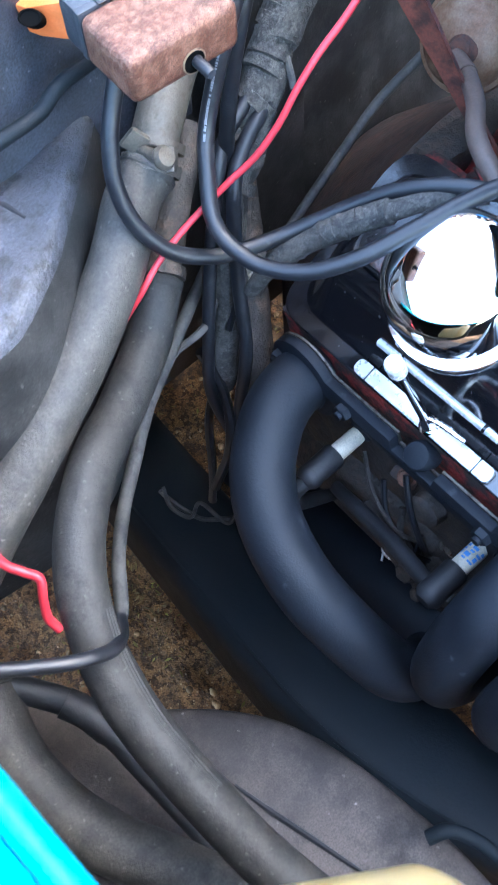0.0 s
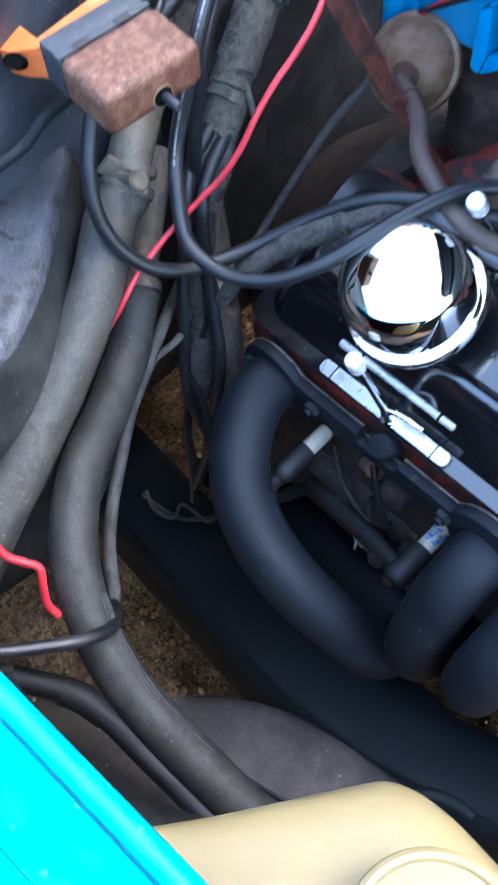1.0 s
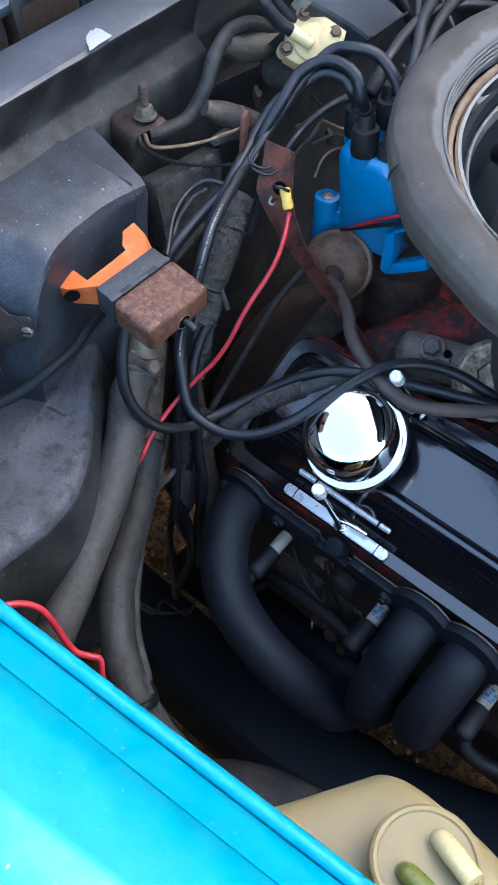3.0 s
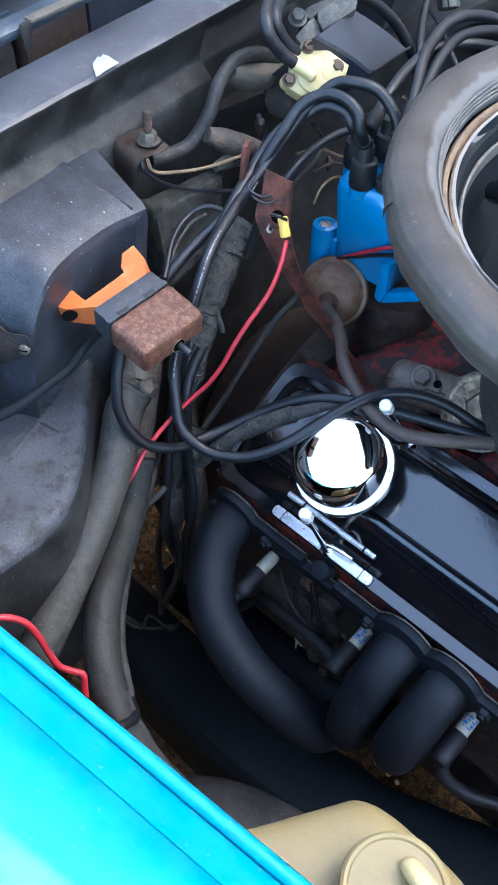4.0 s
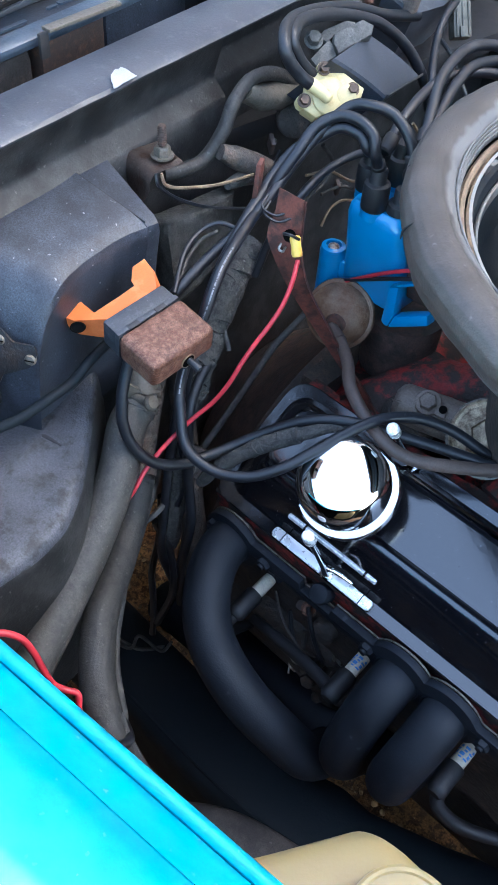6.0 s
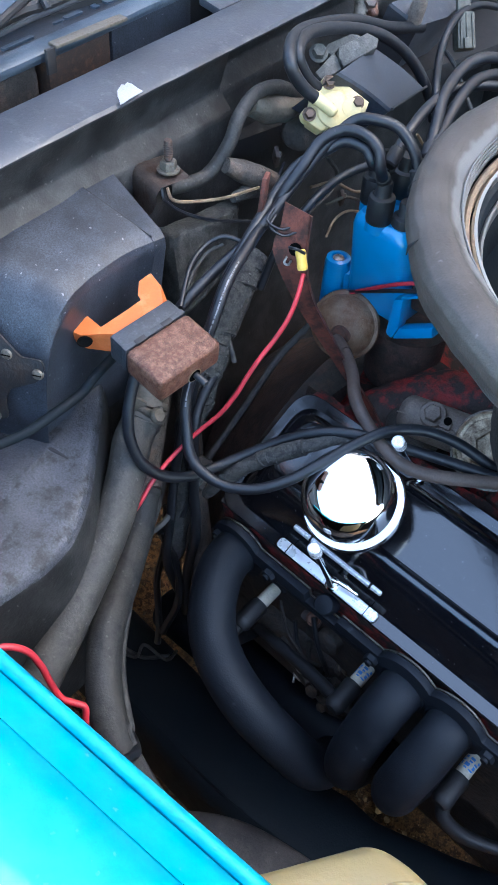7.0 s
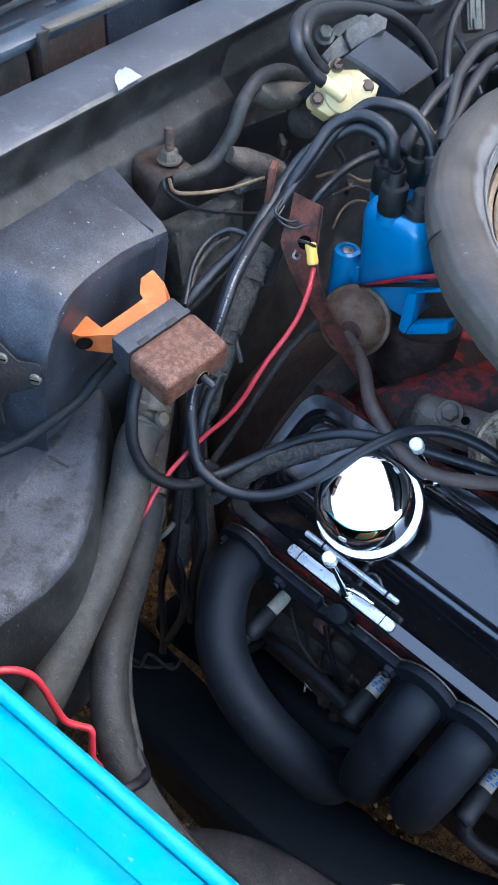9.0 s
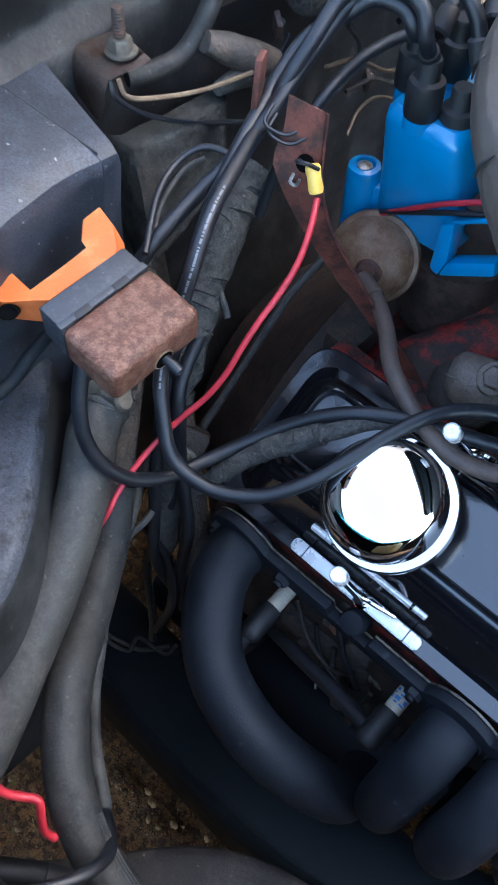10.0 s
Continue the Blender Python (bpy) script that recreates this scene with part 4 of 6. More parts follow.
    part("lid_ring", lathe([(.122, .859), (.1225, .866), (.116, .870), (.107, .869), (.103, .865), (.103, .859), (.122, .859)], pose(cx + .025, cy, 0), 90), "tan", t)
    part("lid", lathe([(.103, .861), (.100, .864), (.09, .8645), (.085, .861), (0, .861), (0, .858), (.103, .858), (.103, .861)], pose(cx + .025, cy, 0), 90), "duct", t)
    part("air_horn", sweep([(cx - .17, cy - .03, .846), (cx - .14, cy - .05, .868), (cx - .11, cy - .06, .872), (cx - .08, cy - .06, .868)], [.008, .012, .012, .01], 12), "gloss", t)


build_air_cleaner()

# ---- heater case, inner fender and firewall fittings ----


def build_heater_case():
    t = thing("heater_case", (-.33, .12, .70), "black moulded heater case, dusty and chipped, against the firewall", "heater case")
    ys = (.072, .075, .078, .081, .085, .089, .094, .100, .107, .115, .132, .16, .175, .189)
    xf = (-.2825, -.2825, -.2825, -.2828, -.2830, -.2832, -.2837, -.2845, -.2860, -.2880, -.2922, -.2965, -.2965, -.2945)
    low = (.120, .088, .060, .043, .030, .021, .014, .008, .0035, .001, 0, 0, 0, 0)

    def section(y, f, dz=0.0):
        top = lambda x: .843 + (f - x) * .235 + dz
        return [V(-.385, y, .70), V(f - .008, y, .70), V(f - .007, y, .79), V(f - .003, y, .818), V(f - .0008, y, .830), V(f, y, .8355), V(f - .0012, y, .8400), V(f - .006, y, .8436), V(f - .015, y, top(f - .015)), V(-.335, y, top(-.335)), V(-.362, y, top(-.362)), V(-.385, y, top(-.385))]
    rings = []
    fine = sorted(set(ys) | {.12 + .0045 * i for i in range(15)})
    for y in fine:
        f, d = float(np.interp(y, ys, xf)), float(np.interp(y, ys, low))
        k, e = min(1.0, max(0.0, (y - .10) / .089)), min(1.0, max(0.0, (.160 - y) / .045))
        rings.append([V(p.x, p.y - (k * .17 + e * .50) * max(0.0, f - p.x), .70 + (p.z - .70) * (1 - d / .143)) for p in section(y, f)])
    part("shell", skin(rings), "case", t, smooth=32)
    a, b = [V(p.x, p.y - .17 * max(0.0, -.2945 - p.x), p.z) for p in section(.1892, -.2945, -.0012)], []
    for p in a:
        q = p.copy()
        u = min(1.0, max(0.0, (-.2945 - p.x) / .07))
        q.y += .010 + .021 * u
        q.z += -.001 if p.z > .83 else 0
        b.append(q)
    c = [V(p.x - .002, p.y + .0022, p.z - .004 if p.z > .8 else p.z) for p in b]
    part("end_flange", skin([a, [p.lerp(q, .5) for p, q in zip(a, b)], b, c]), "case", t, smooth=38)
    part("seam", sweep([(-.374, .1757, .8608), (-.345, .1806, .8542), (-.315, .1857, .8472), (-.2975, .1889, .8432)], .0007, 6), "rubber", t)
    # steel plate screwed over the rounded end
    n = V(.4983, -.8344, .2356)
    m = basis(V(-.2830, .0741, .7956), (.8585, .5127, 0), (-.1208, .2022, .9719), n)
    edge = [(-.0734, .0540), (-.0514, .0422), (-.0331, .0313), (-.0206, .0194), (-.0115, .0106), (.0030, .0110), (.0051, .0045), (.0001, -.0061), (-.0134, -.0130), (-.0199, -.0157), (-.0241, -.0262), (-.0223, -.0398), (-.0397, -.0482), (-.0732, -.0663), (-.19, -.068), (-.19, .056)]
    part("end_plate", plate(rounded(edge[::-1], .002, 2), .0018, m, .0005), "end_plate", t, "dark rusty steel plate")
    for u, v in ((0, 0), (-.0214, .0108), (-.0316, -.0397)):
        at = m @ V(u, v, .0012)
        part("screw", lathe([(0, -.002), (.0038, -.002), (.0042, .0005), (.0032, .0020), (.0012, .0025), (0, .0022)], along(at, n), 14), "clamp", t)
        # black bar painted as the shade in the screw's slot
        part("screw_slot", block((.0066, .0009, .0008), along(at + n * .0023, n), .0002), "hollow_black", t)


build_heater_case()


def offset(outline, d):
    c = Vector((sum(p[0] for p in outline) / len(outline), sum(p[1] for p in outline) / len(outline)))
    out = []
    for x, y in outline:
        v = Vector((x, y)) - c
        out.append(tuple(c + v * (1 + d / v.length)))
    return out


def build_wheelhouse():
    t = thing("wheelhouse", (-.27, 0, .42), "dusty black fibreglass wheelhouse with flaking grey paint", "wheelhouse")
    o = [(-.36, -.16), (-.209, -.16), (-.2075, -.09), (-.2065, -.035), (-.2060, .005), (-.2085, .026), (-.2190, .049), (-.2380, .073), (-.2720, .109), (-.2970, .134), (-.3150, .148), (-.345, .150), (-.365, .09)]
    o = rounded(o, .012, 3)

    def at(d, z):
        return [V(x, y, z + .13 * max(0, y - .035) - .05 * max(0, -.01 - y) + .0022 * noise.noise(Vector((x * 45, y * 45, z * 30)))) for x, y in offset(o, d)]
    # side takes a darker material than the top
    side = [at(d, z) for d, z in ((.010, .55), (.009, .62), (.007, .67), (.0045, .700), (.0022, .7105))]
    part("side", skin(side, cap=False), "firewall", t, "side, darker than the top")
    top = [at(d, z) for d, z in ((.0022, .7105), (.0008, .7150), (-.0016, .7180), (-.005, .7195), (-.012, .7203))]
    mid = sum(top[-1], V(0, 0, 0)) / len(top[-1])
    for k in (.2, .4, .6, .8, .95):
        top.append([p.lerp(mid, k) + V(0, 0, .0012 * noise.noise(p.lerp(mid, k) * 60)) for p in top[4]])
    part("shell", skin(top), "well", t, smooth=45)
    for k in ([(-.286, .062, .7245), (-.277, .070, .7262), (-.262, .074, .7263)], [(-.290, .012, .7215), (-.268, .010, .7210), (-.246, .014, .7205)], [(-.285, -.024, .7200), (-.266, -.020, .7195), (-.249, -.019, .7190)]):
        part("gash", sweep(k, [.0010, .0022, .0006], 8, flat=.5), "rubber", t, "dark gash through the paint")


build_wheelhouse()
# the near-black colour includes the shade below the case's overhang
single("conduit", sweep([(-.302, -.03, .750), (-.298, .00, .746), (-.292, .034, .745), (-.284, .057, .749), (-.278, .082, .758), (-.2775, .102, .762), (-.279, .119, .770), (-.295, .165, .765)], .0038, 12), "rail", "black rubber conduit along the heater case, darkened for its overhang's shade", "conduit")


def build_hinge_cluster():
    n = V(.4983, -.8344, .2356)
    c = V(-.3274, .0376, .7771)
    t = thing("body_mount", c, "rusty round body mount with a hex nut", "body mount")
    m = along(c, n)
    part("pad", lathe([(0, -.006), (.024, -.006), (.0255, -.002), (.024, .001), (.019, .003), (0, .003)], m, 32), "rust_dark", t)
    part("washer", lathe([(0, .002), (.0170, .002), (.0165, .0048), (.013, .006), (0, .0055)], m, 28), "rust_grey", t)
    part("nut", hex_head(.0095, .010, m @ pose(0, 0, .005)), "red_rust", t)
    r = V(-.3217, .0471, .7945)
    w = thing("ring_nut", r, "shiny zinc ring nut beside the heater case", "nut")
    part("ring", lathe([(.0054, 0), (.0100, 0), (.0104, .0035), (.009, .0065), (.0062, .0065), (.0054, .0035), (.0054, 0)], along(r, n), 24), "steel", w)
    part("stud", lathe([(0, -.006), (.0042, -.006), (.0042, .004), (0, .004)], along(r, n), 12), "rubber", w)
    q = V(-.3230, .0110, .7310)
    g = thing("rubber_bushing", q, "stacked black rubber bushing with a tan washer", "bushing")
    part("washer", lathe([(0, 0), (.022, 0), (.025, .005), (.0245, .012), (.020, .016), (0, .016)], along(q, (.2, -.1, 1)), 32), "tan", g)
    part("cushion", lathe([(0, .016), (.0165, .016), (.0195, .021), (.0195, .029), (.0155, .034), (.008, .034), (0, .033)], along(q, (.2, -.1, 1)), 32), "rubber", g)
    part("post", lathe([(0, -.03), (.010, -.03), (.010, .002), (0, .002)], along(q, (.2, -.1, 1)), 16), "red_rust", g)


build_hinge_cluster()


def build_stud_bracket():
    o = V(-.338, .2385, .8575)
    t = thing("stud_bracket", o, "rusty bent bracket with a threaded stud and nut on the firewall", "bracket")
    # one folded strip: flat top, round fold, apron down towards the camera side
    e0, e1 = V(-.361, .2265, 0), V(-.325, .2195, 0)
    back = V(.10, 1, 0)
    rows = []
    for k, z in ((.030, .8545), (.012, .8550), (.005, .8548), (.0012, .8532), (-.0012, .8495), (-.002, .843), (-.002, .836), (-.0015, .829)):
        w = 0.0 if z > .84 else (.84 - z) * .9
        rows.append([e0 + back * k + V(w * .25, 0, z), e1 + back * k + V(-w * .9, 0, z)])
    bm = bmesh.new()
    fine = []
    for a, b in rows:
        fine.append([bm.verts.new(a.lerp(b, i / 6)) for i in range(7)])
    for a, b in zip(fine, fine[1:]):
        for i in range(6):
            bm.faces.new((a[i], a[i + 1], b[i + 1], b[i]))
    bmesh.ops.solidify(bm, geom=bm.faces[:], thickness=.003)
    part("folded_plate", bm, "rust_grey", t, smooth=50)
    s = V(-.3365, .2405, .858)
    part("nut", hex_head(.0064, .0075, Matrix.Translation(s)), "clamp", t)
    prof = [(0, 0)]
    for k in range(10):
        prof += [(.0029, .008 + .0018 * k), (.0034, .0089 + .0018 * k)]
    prof = prof[:17] + [(.0028, .0235), (0, .0235)]
    part("stud", lathe(prof, Matrix.Translation(s), 14), "rust_dark", t, "worn threaded stud")


build_stud_bracket()
single("vent_hose", sweep([(-0.345, 0.249, 0.835), (-0.34, 0.263, 0.835), (-0.338, 0.285, 0.837), (-0.335, 0.302, 0.856), (-0.338, 0.316, 0.874), (-0.345, 0.342, 0.881), (-0.345, 0.369, 0.877), (-0.345, 0.396, 0.859), (-0.35, 0.424, 0.839)], .0056, 14), "hose", "grey rubber hose looping from the bracket along the firewall", "hose")
single("thin_wire", sweep([(-0.315, 0.22, 0.861), (-0.312, 0.222, 0.852), (-0.312, 0.239, 0.843), (-0.312, 0.275, 0.831), (-0.31, 0.312, 0.826)], .0013, 6), "tan", "thin tan wire hanging below the stud bracket", "wire")
single("thin_wire", sweep([(-0.315, 0.215, 0.863), (-0.312, 0.216, 0.853), (-0.312, 0.236, 0.834), (-0.312, 0.27, 0.813), (-0.3, 0.304, 0.803)], .0014, 6), "wire", "thin black wire hanging below the stud bracket", "wire")


def build_relay():
    t = thing("relay", (-.235, .143, .785), "rusty metal relay box on a black base with an orange clip", "relay")
    l, w, n = V(.991, -.001, -.134), V(.011, .997, .072), V(.133, -.073, .988)
    m = basis(V(-.2058, .1410, .8068) - l * .0175, l, w, n)
    bm = block((.0355, .0545, .0225), m, .0058, seg=4)
    for v in bm.verts:
        v.co += n * (.0006 * noise.noise(v.co * 70))
    can = part("can", bm, "rust", t)
    part("base", block((.0165, .0515, .0215), m @ pose(-.0260, 0, -.0004), .0016), "black_plastic", t)
    part("base_lip", block((.004, .0525, .0222), m @ pose(-.0195, 0, -.0002), .0008), "black_plastic", t)
    for y in (-.0125, .0105):
        part("latch", block((.004, .0085, .0012), m @ pose(-.0185, y, .0110), .0004), "rubber", t)
    out = [(-0.2946, 0.1108, 0.8034), (-0.2965, 0.1159, 0.8049), (-0.2953, 0.1262, 0.8081), (-0.2796, 0.1253, 0.8083), (-0.2753, 0.1464, 0.815), (-0.2737, 0.1576, 0.8185), (-0.2787, 0.1589, 0.8187), (-0.2877, 0.1679, 0.8212), (-0.2863, 0.1774, 0.8242), (-0.2717, 0.1739, 0.8236), (-0.26, 0.1657, 0.8214), (-0.2584, 0.1627, 0.8205), (-0.263, 0.1449, 0.8149), (-0.2669, 0.1272, 0.8093), (-0.2738, 0.1224, 0.8076), (-0.2863, 0.1126, 0.8042)]
    up = V(-.03, -.295, .955).normalized()
    top = [V(*p) for p in out]
    mid = sum(top, V(0, 0, 0)) / len(top)
    drop = [.0200 if k in (12, 13, 14) else .0150 for k in range(len(top))]
    bm = skin([[p - up * d for p, d in zip(top, drop)], [p - up * .0010 for p in top], [mid * .015 + p * .985 for p in top]])
    clip = part("clip", bm, "orange", t)
    h = V(-0.2831, 0.1125, 0.8042) - up * .004
    fn = V(.62, -.50, .60).normalized()
    # raised black disc, its colour standing for the eye's shaded inside
    part("eye_hole", lathe([(0, -.004), (.0046, -.004), (.0046, .0056), (.0040, .0058), (.0036, .0050), (0, .0048)], along(h, fn) @ Matrix.Diagonal((1.15, .80, 1, 1)), 20), "hollow_black", clip, "black disc painting the eye's dark inside")
    front = m @ pose(.0178, .0027, -.0042) @ pose(0, 0, 0, 0, 90, 0)
    part("hole_collar", lathe([(.0050, -.001), (.0056, -.001), (.0057, .0004), (.0051, .0006), (.0050, -.001)], front, 24), "tan", can)
    # the opening's shade is a flat black disc on the can
    part("hole", lathe([(0, 0), (.0051, 0), (.0051, .0003), (0, .0003)], front, 24), "hollow_black", can)
    part("pin", lathe([(0, -.006), (.0024, -.006), (.0026, .009), (.002, .0105), (0, .0105)], front @ pose(0, .001, 0), 14), "wire", t)


build_relay()


def build_loom_bracket():
    t = thing("loom_bracket", (-.18, .303, .67), "red-brown sheet bracket holding the ignition leads", "bracket")
    cs = [((-.2415, .280, .854), .0112), ((-0.241, 0.278, 0.836), .0118), ((-0.24, 0.274, 0.815), .0150), ((-0.23, 0.279, 0.785), .0125), ((-0.219, 0.29, 0.756), .0115), ((-0.207, 0.304, 0.724), .0092), ((-0.193, 0.317, 0.692), .0078), ((-0.181, 0.327, 0.668), .0068), ((-.172, .335, .646), .0060)]
    wd = V(.80, .53, -.40).normalized()
    rings = []
    pts = curve_points([c for c, _ in cs], 3)
    ws = [float(np.interp(i / 3, range(len(cs)), [h for _, h in cs])) for i in range(len(pts))]
    nd = V(.35, -.75, .4).normalized()
    for p, h in zip(pts, ws):
        rings.append([p - wd * h - nd * .001, p + wd * h - nd * .001, p + wd * h + nd * .001 + nd * .004, p + wd * (h - .0018) + nd * .001, p - wd * h + nd * .001])
    part("strip", skin(rings), "bracket", t)
    part("tab", block((.004, .013, .034), along((-0.278, 0.282, 0.846), (0, .1, 1)) @ pose(0, 0, 0, 0, 0, 30), .0012), "bracket", t)
    h = V(-.2370, .2755, .8240)
    # no cut here: a black disc gives the opening's shade
    part("hole", lathe([(0, 0), (.0048, 0), (.0048, .0006), (0, .0006)], along(h + nd * .0016, nd), 16), "hollow_black", t)
    part("hook", sweep([V(-.2420, .2722, .8165), V(-.2412, .2690, .8130), V(-.2377, .2695, .8125), V(-.2362, .2705, .8165)], .0010, 6), "steel", t, "small shiny wire hook")
    part("wire_clip", sweep([V(-.2387, .2730, .8255), V(-.2352, .266, .831), V(-.2282, .266, .833), V(-.2257, .272, .828)], .0012, 6), "rubber", t)
    for k in range(2):
        part("tie", sweep([V(-.262 + .003 * k, .276, .846 - .004 * k), V(-.258 + .003 * k, .266, .842 - .004 * k), V(-.248 + .003 * k, .270, .838 - .004 * k), V(-.243 + .003 * k, .279, .840 - .004 * k)], .0010, 6), "wire", t)


build_loom_bracket()


def build_terminal():
    t = thing("terminal_lead", (-.228, .27, .80), "red insulated wire with a yellow crimp terminal", "wire")
    a, b = V(-.2300, .2722, .8285), V(-.2222, .2690, .8128)
    part("sleeve", lathe([(0, 0), (.0034, 0), (.0041, .0015), (.0037, .007), (.0041, .0125), (.0036, .0145), (0, .0145)], along(a, b - a), 14), "yellow", t, "yellow crimp sleeve")
    part("lead", sweep([b, (-.2142, .2551, .8050), (-.2090, .2408, .7953), (-.2077, .2267, .7852), (-.2084, .2128, .7748), (-.2097, .2009, .7619), (-.2118, .1906, .7464), (-.2166, .1798, .7313), (-.2232, .1672, .7188), (-.2275, .1531, .7078), (-.2292, .1378, .6984), (-.2285, .1219, .6890), (-.2260, .1080, .6790), (-.2300, .0960, .662), (-.236, .085, .640), (-.243, .078, .61)], .0018, 10), "red_wire", t)


build_terminal()


def prism(outline, n, rings):
    """An outline in space carried along n, with its edges drawn in."""
    c = sum(outline, V(0, 0, 0)) / len(outline)
    return skin([[c + (p - c) * k + n * h for p in outline] for k, h in rings])


def build_wiper_motor():
    t = thing("wiper_motor", V(-.305, .448, .886), "dusty wiper motor with a black cover and a cream pump", "wiper motor")
    # arched black cover
    A, B, C, D = V(-.2981, .3819, .9027), V(-.3258, .4642, .8901), V(-.3025, .5176, .8467), V(-.2783, .4322, .8636)
    nrm = V(.616, .317, .721)
    rows = []
    for u in [k / 10 for k in range(11)]:
        a, b = A.lerp(D, u), B.lerp(C, u)
        lift = nrm * (.0018 * math.sin(math.pi * u) - .0015)
        rows.append([a - nrm * .05, a + lift - nrm * .002, a.lerp(b, .03) + lift, a.lerp(b, .97) + lift, b + lift - nrm * .002, b - nrm * .05])
    part("cover", skin(rows), "case", t, smooth=30)
    part("cover_rim", sweep([C + nrm * .0005, C.lerp(D, .5) + nrm * .001, D + nrm * .0005], .0012, 6), "rubber", t)
    # cast gear case in two stepped slabs over a back plate
    g = V(.5, -.45, .74).normalized()
    slab = [V(-.3346, .4245, .8955), V(-.3255, .4487, .9040), V(-.3169, .4531, .9009), V(-.3140, .4482, .8959), V(-.3232, .4194, .8847), V(-.3306, .4207, .8904)]
    part("gear_case", prism(slab, g, ((1, -.03), (1, .0005), (.97, .0025), (.90, .0030))), "dusty", t, smooth=30)
    step = [V(-.3368, .4013, .8829), V(-.3357, .4214, .8943), V(-.3304, .4214, .8907), V(-.3236, .4189, .8847), V(-.3291, .4023, .8782)]
    part("gear_case", prism(step, g, ((1, -.03), (1, -.0035), (.96, -.0018), (.88, -.0014))), "dusty", t, smooth=30)
    back = [V(-.3418, .4161, .8952), V(-.3424, .4216, .8990), V(-.3342, .4403, .9048), V(-.3292, .4448, .9041), V(-.3261, .4446, .9019), V(-.3346, .4245, .8955), V(-.3355, .4185, .8924)]
    part("back_plate", prism(back, g, ((1, -.03), (1, -.004), (.96, -.0025))), "dusty", t, smooth=30)
    part("gear_bolt", hex_head(.0058, .007, along(V(-.3435, .4118, .8938) - g * .003, g)), "dusty", t)
    # cream pump: square face, three rusty screws, a round chamber and the spout
    q = [V(-.3105, .3744, .8880), V(-.3109, .3810, .8928), V(-.3055, .3899, .8940), V(-.2803, .4020, .8793), V(-.2781, .3965, .8735), V(-.2813, .3879, .8706), V(-.2933, .3613, .8634), V(-.3029, .3561, .8686), V(-.3108, .3681, .8839)]
    nn = V(.60, -.45, .66).normalized()
    pump = part("washer_pump", prism(q, nn, ((.96, -.018), (1, -.013), (1, -.0022), (.975, -.0006), (.93, 0))), "cream", t, "aged cream plastic washer pump")
    for at in ((-.3074, .3825, .8906), (-.2859, .3936, .8787), (-.3053, .3594, .8730)):
        part("screw_seat", lathe([(0, -.010), (.0056, -.010), (.0056, .0002), (.0050, .0010), (0, .0010)], along(at, nn), 18), "cream", pump)
        part("pump_screw", hex_head(.0040, .0042, along(V(*at) + nn * .001, nn)), "screw", pump, "rusty hex screw")
    part("chamber", lathe([(0, -.004), (.0145, -.004), (.0140, .0016), (.0128, .0026), (0, .0026)], along((-.2945, .3770, .8750), nn), 28), "cream", pump)
    part("chamber", lathe([(0, -.004), (.0085, -.004), (.0080, .0020), (.0070, .0026), (0, .0026)], along((-.2868, .3875, .8758), nn), 22), "cream", pump)
    part("spout", sweep([(-.3072, .3634, .8864), (-.3030, .3655, .8842), (-.2965, .3687, .8805), (-.2905, .3712, .8768), (-.2888, .3719, .8757)], [.0052, .0052, .0050, .0046, .0022], 14), "cream", pump)


build_wiper_motor()
single("washer_hose", sweep([(-.3045, .3645, .8850), (-.3090, .3560, .8930), (-.3130, .3480, .9040), (-.3185, .3465, .9150), (-0.335, 0.368, 0.92), (-0.35, 0.41, 0.913), (-0.355, 0.469, 0.9), (-0.355, 0.523, 0.88), (-0.36, 0.583, 0.862)], .0050, 14), "wire", "black washer hose looping over the wiper motor", "hose")
single("washer_hose", sweep([(-.3130, .3770, .8850), (-.3160, .3690, .8930), (-.3190, .3620, .9040), (-.3235, .3610, .9150), (-0.335, 0.385, 0.918), (-0.34, 0.434, 0.908), (-0.335, 0.486, 0.889), (-0.325, 0.523, 0.86), (-0.31, 0.538, 0.829), (-0.3, 0.539, 0.808)], .0050, 14), "wire", "black washer hose bending down behind the motor", "hose")


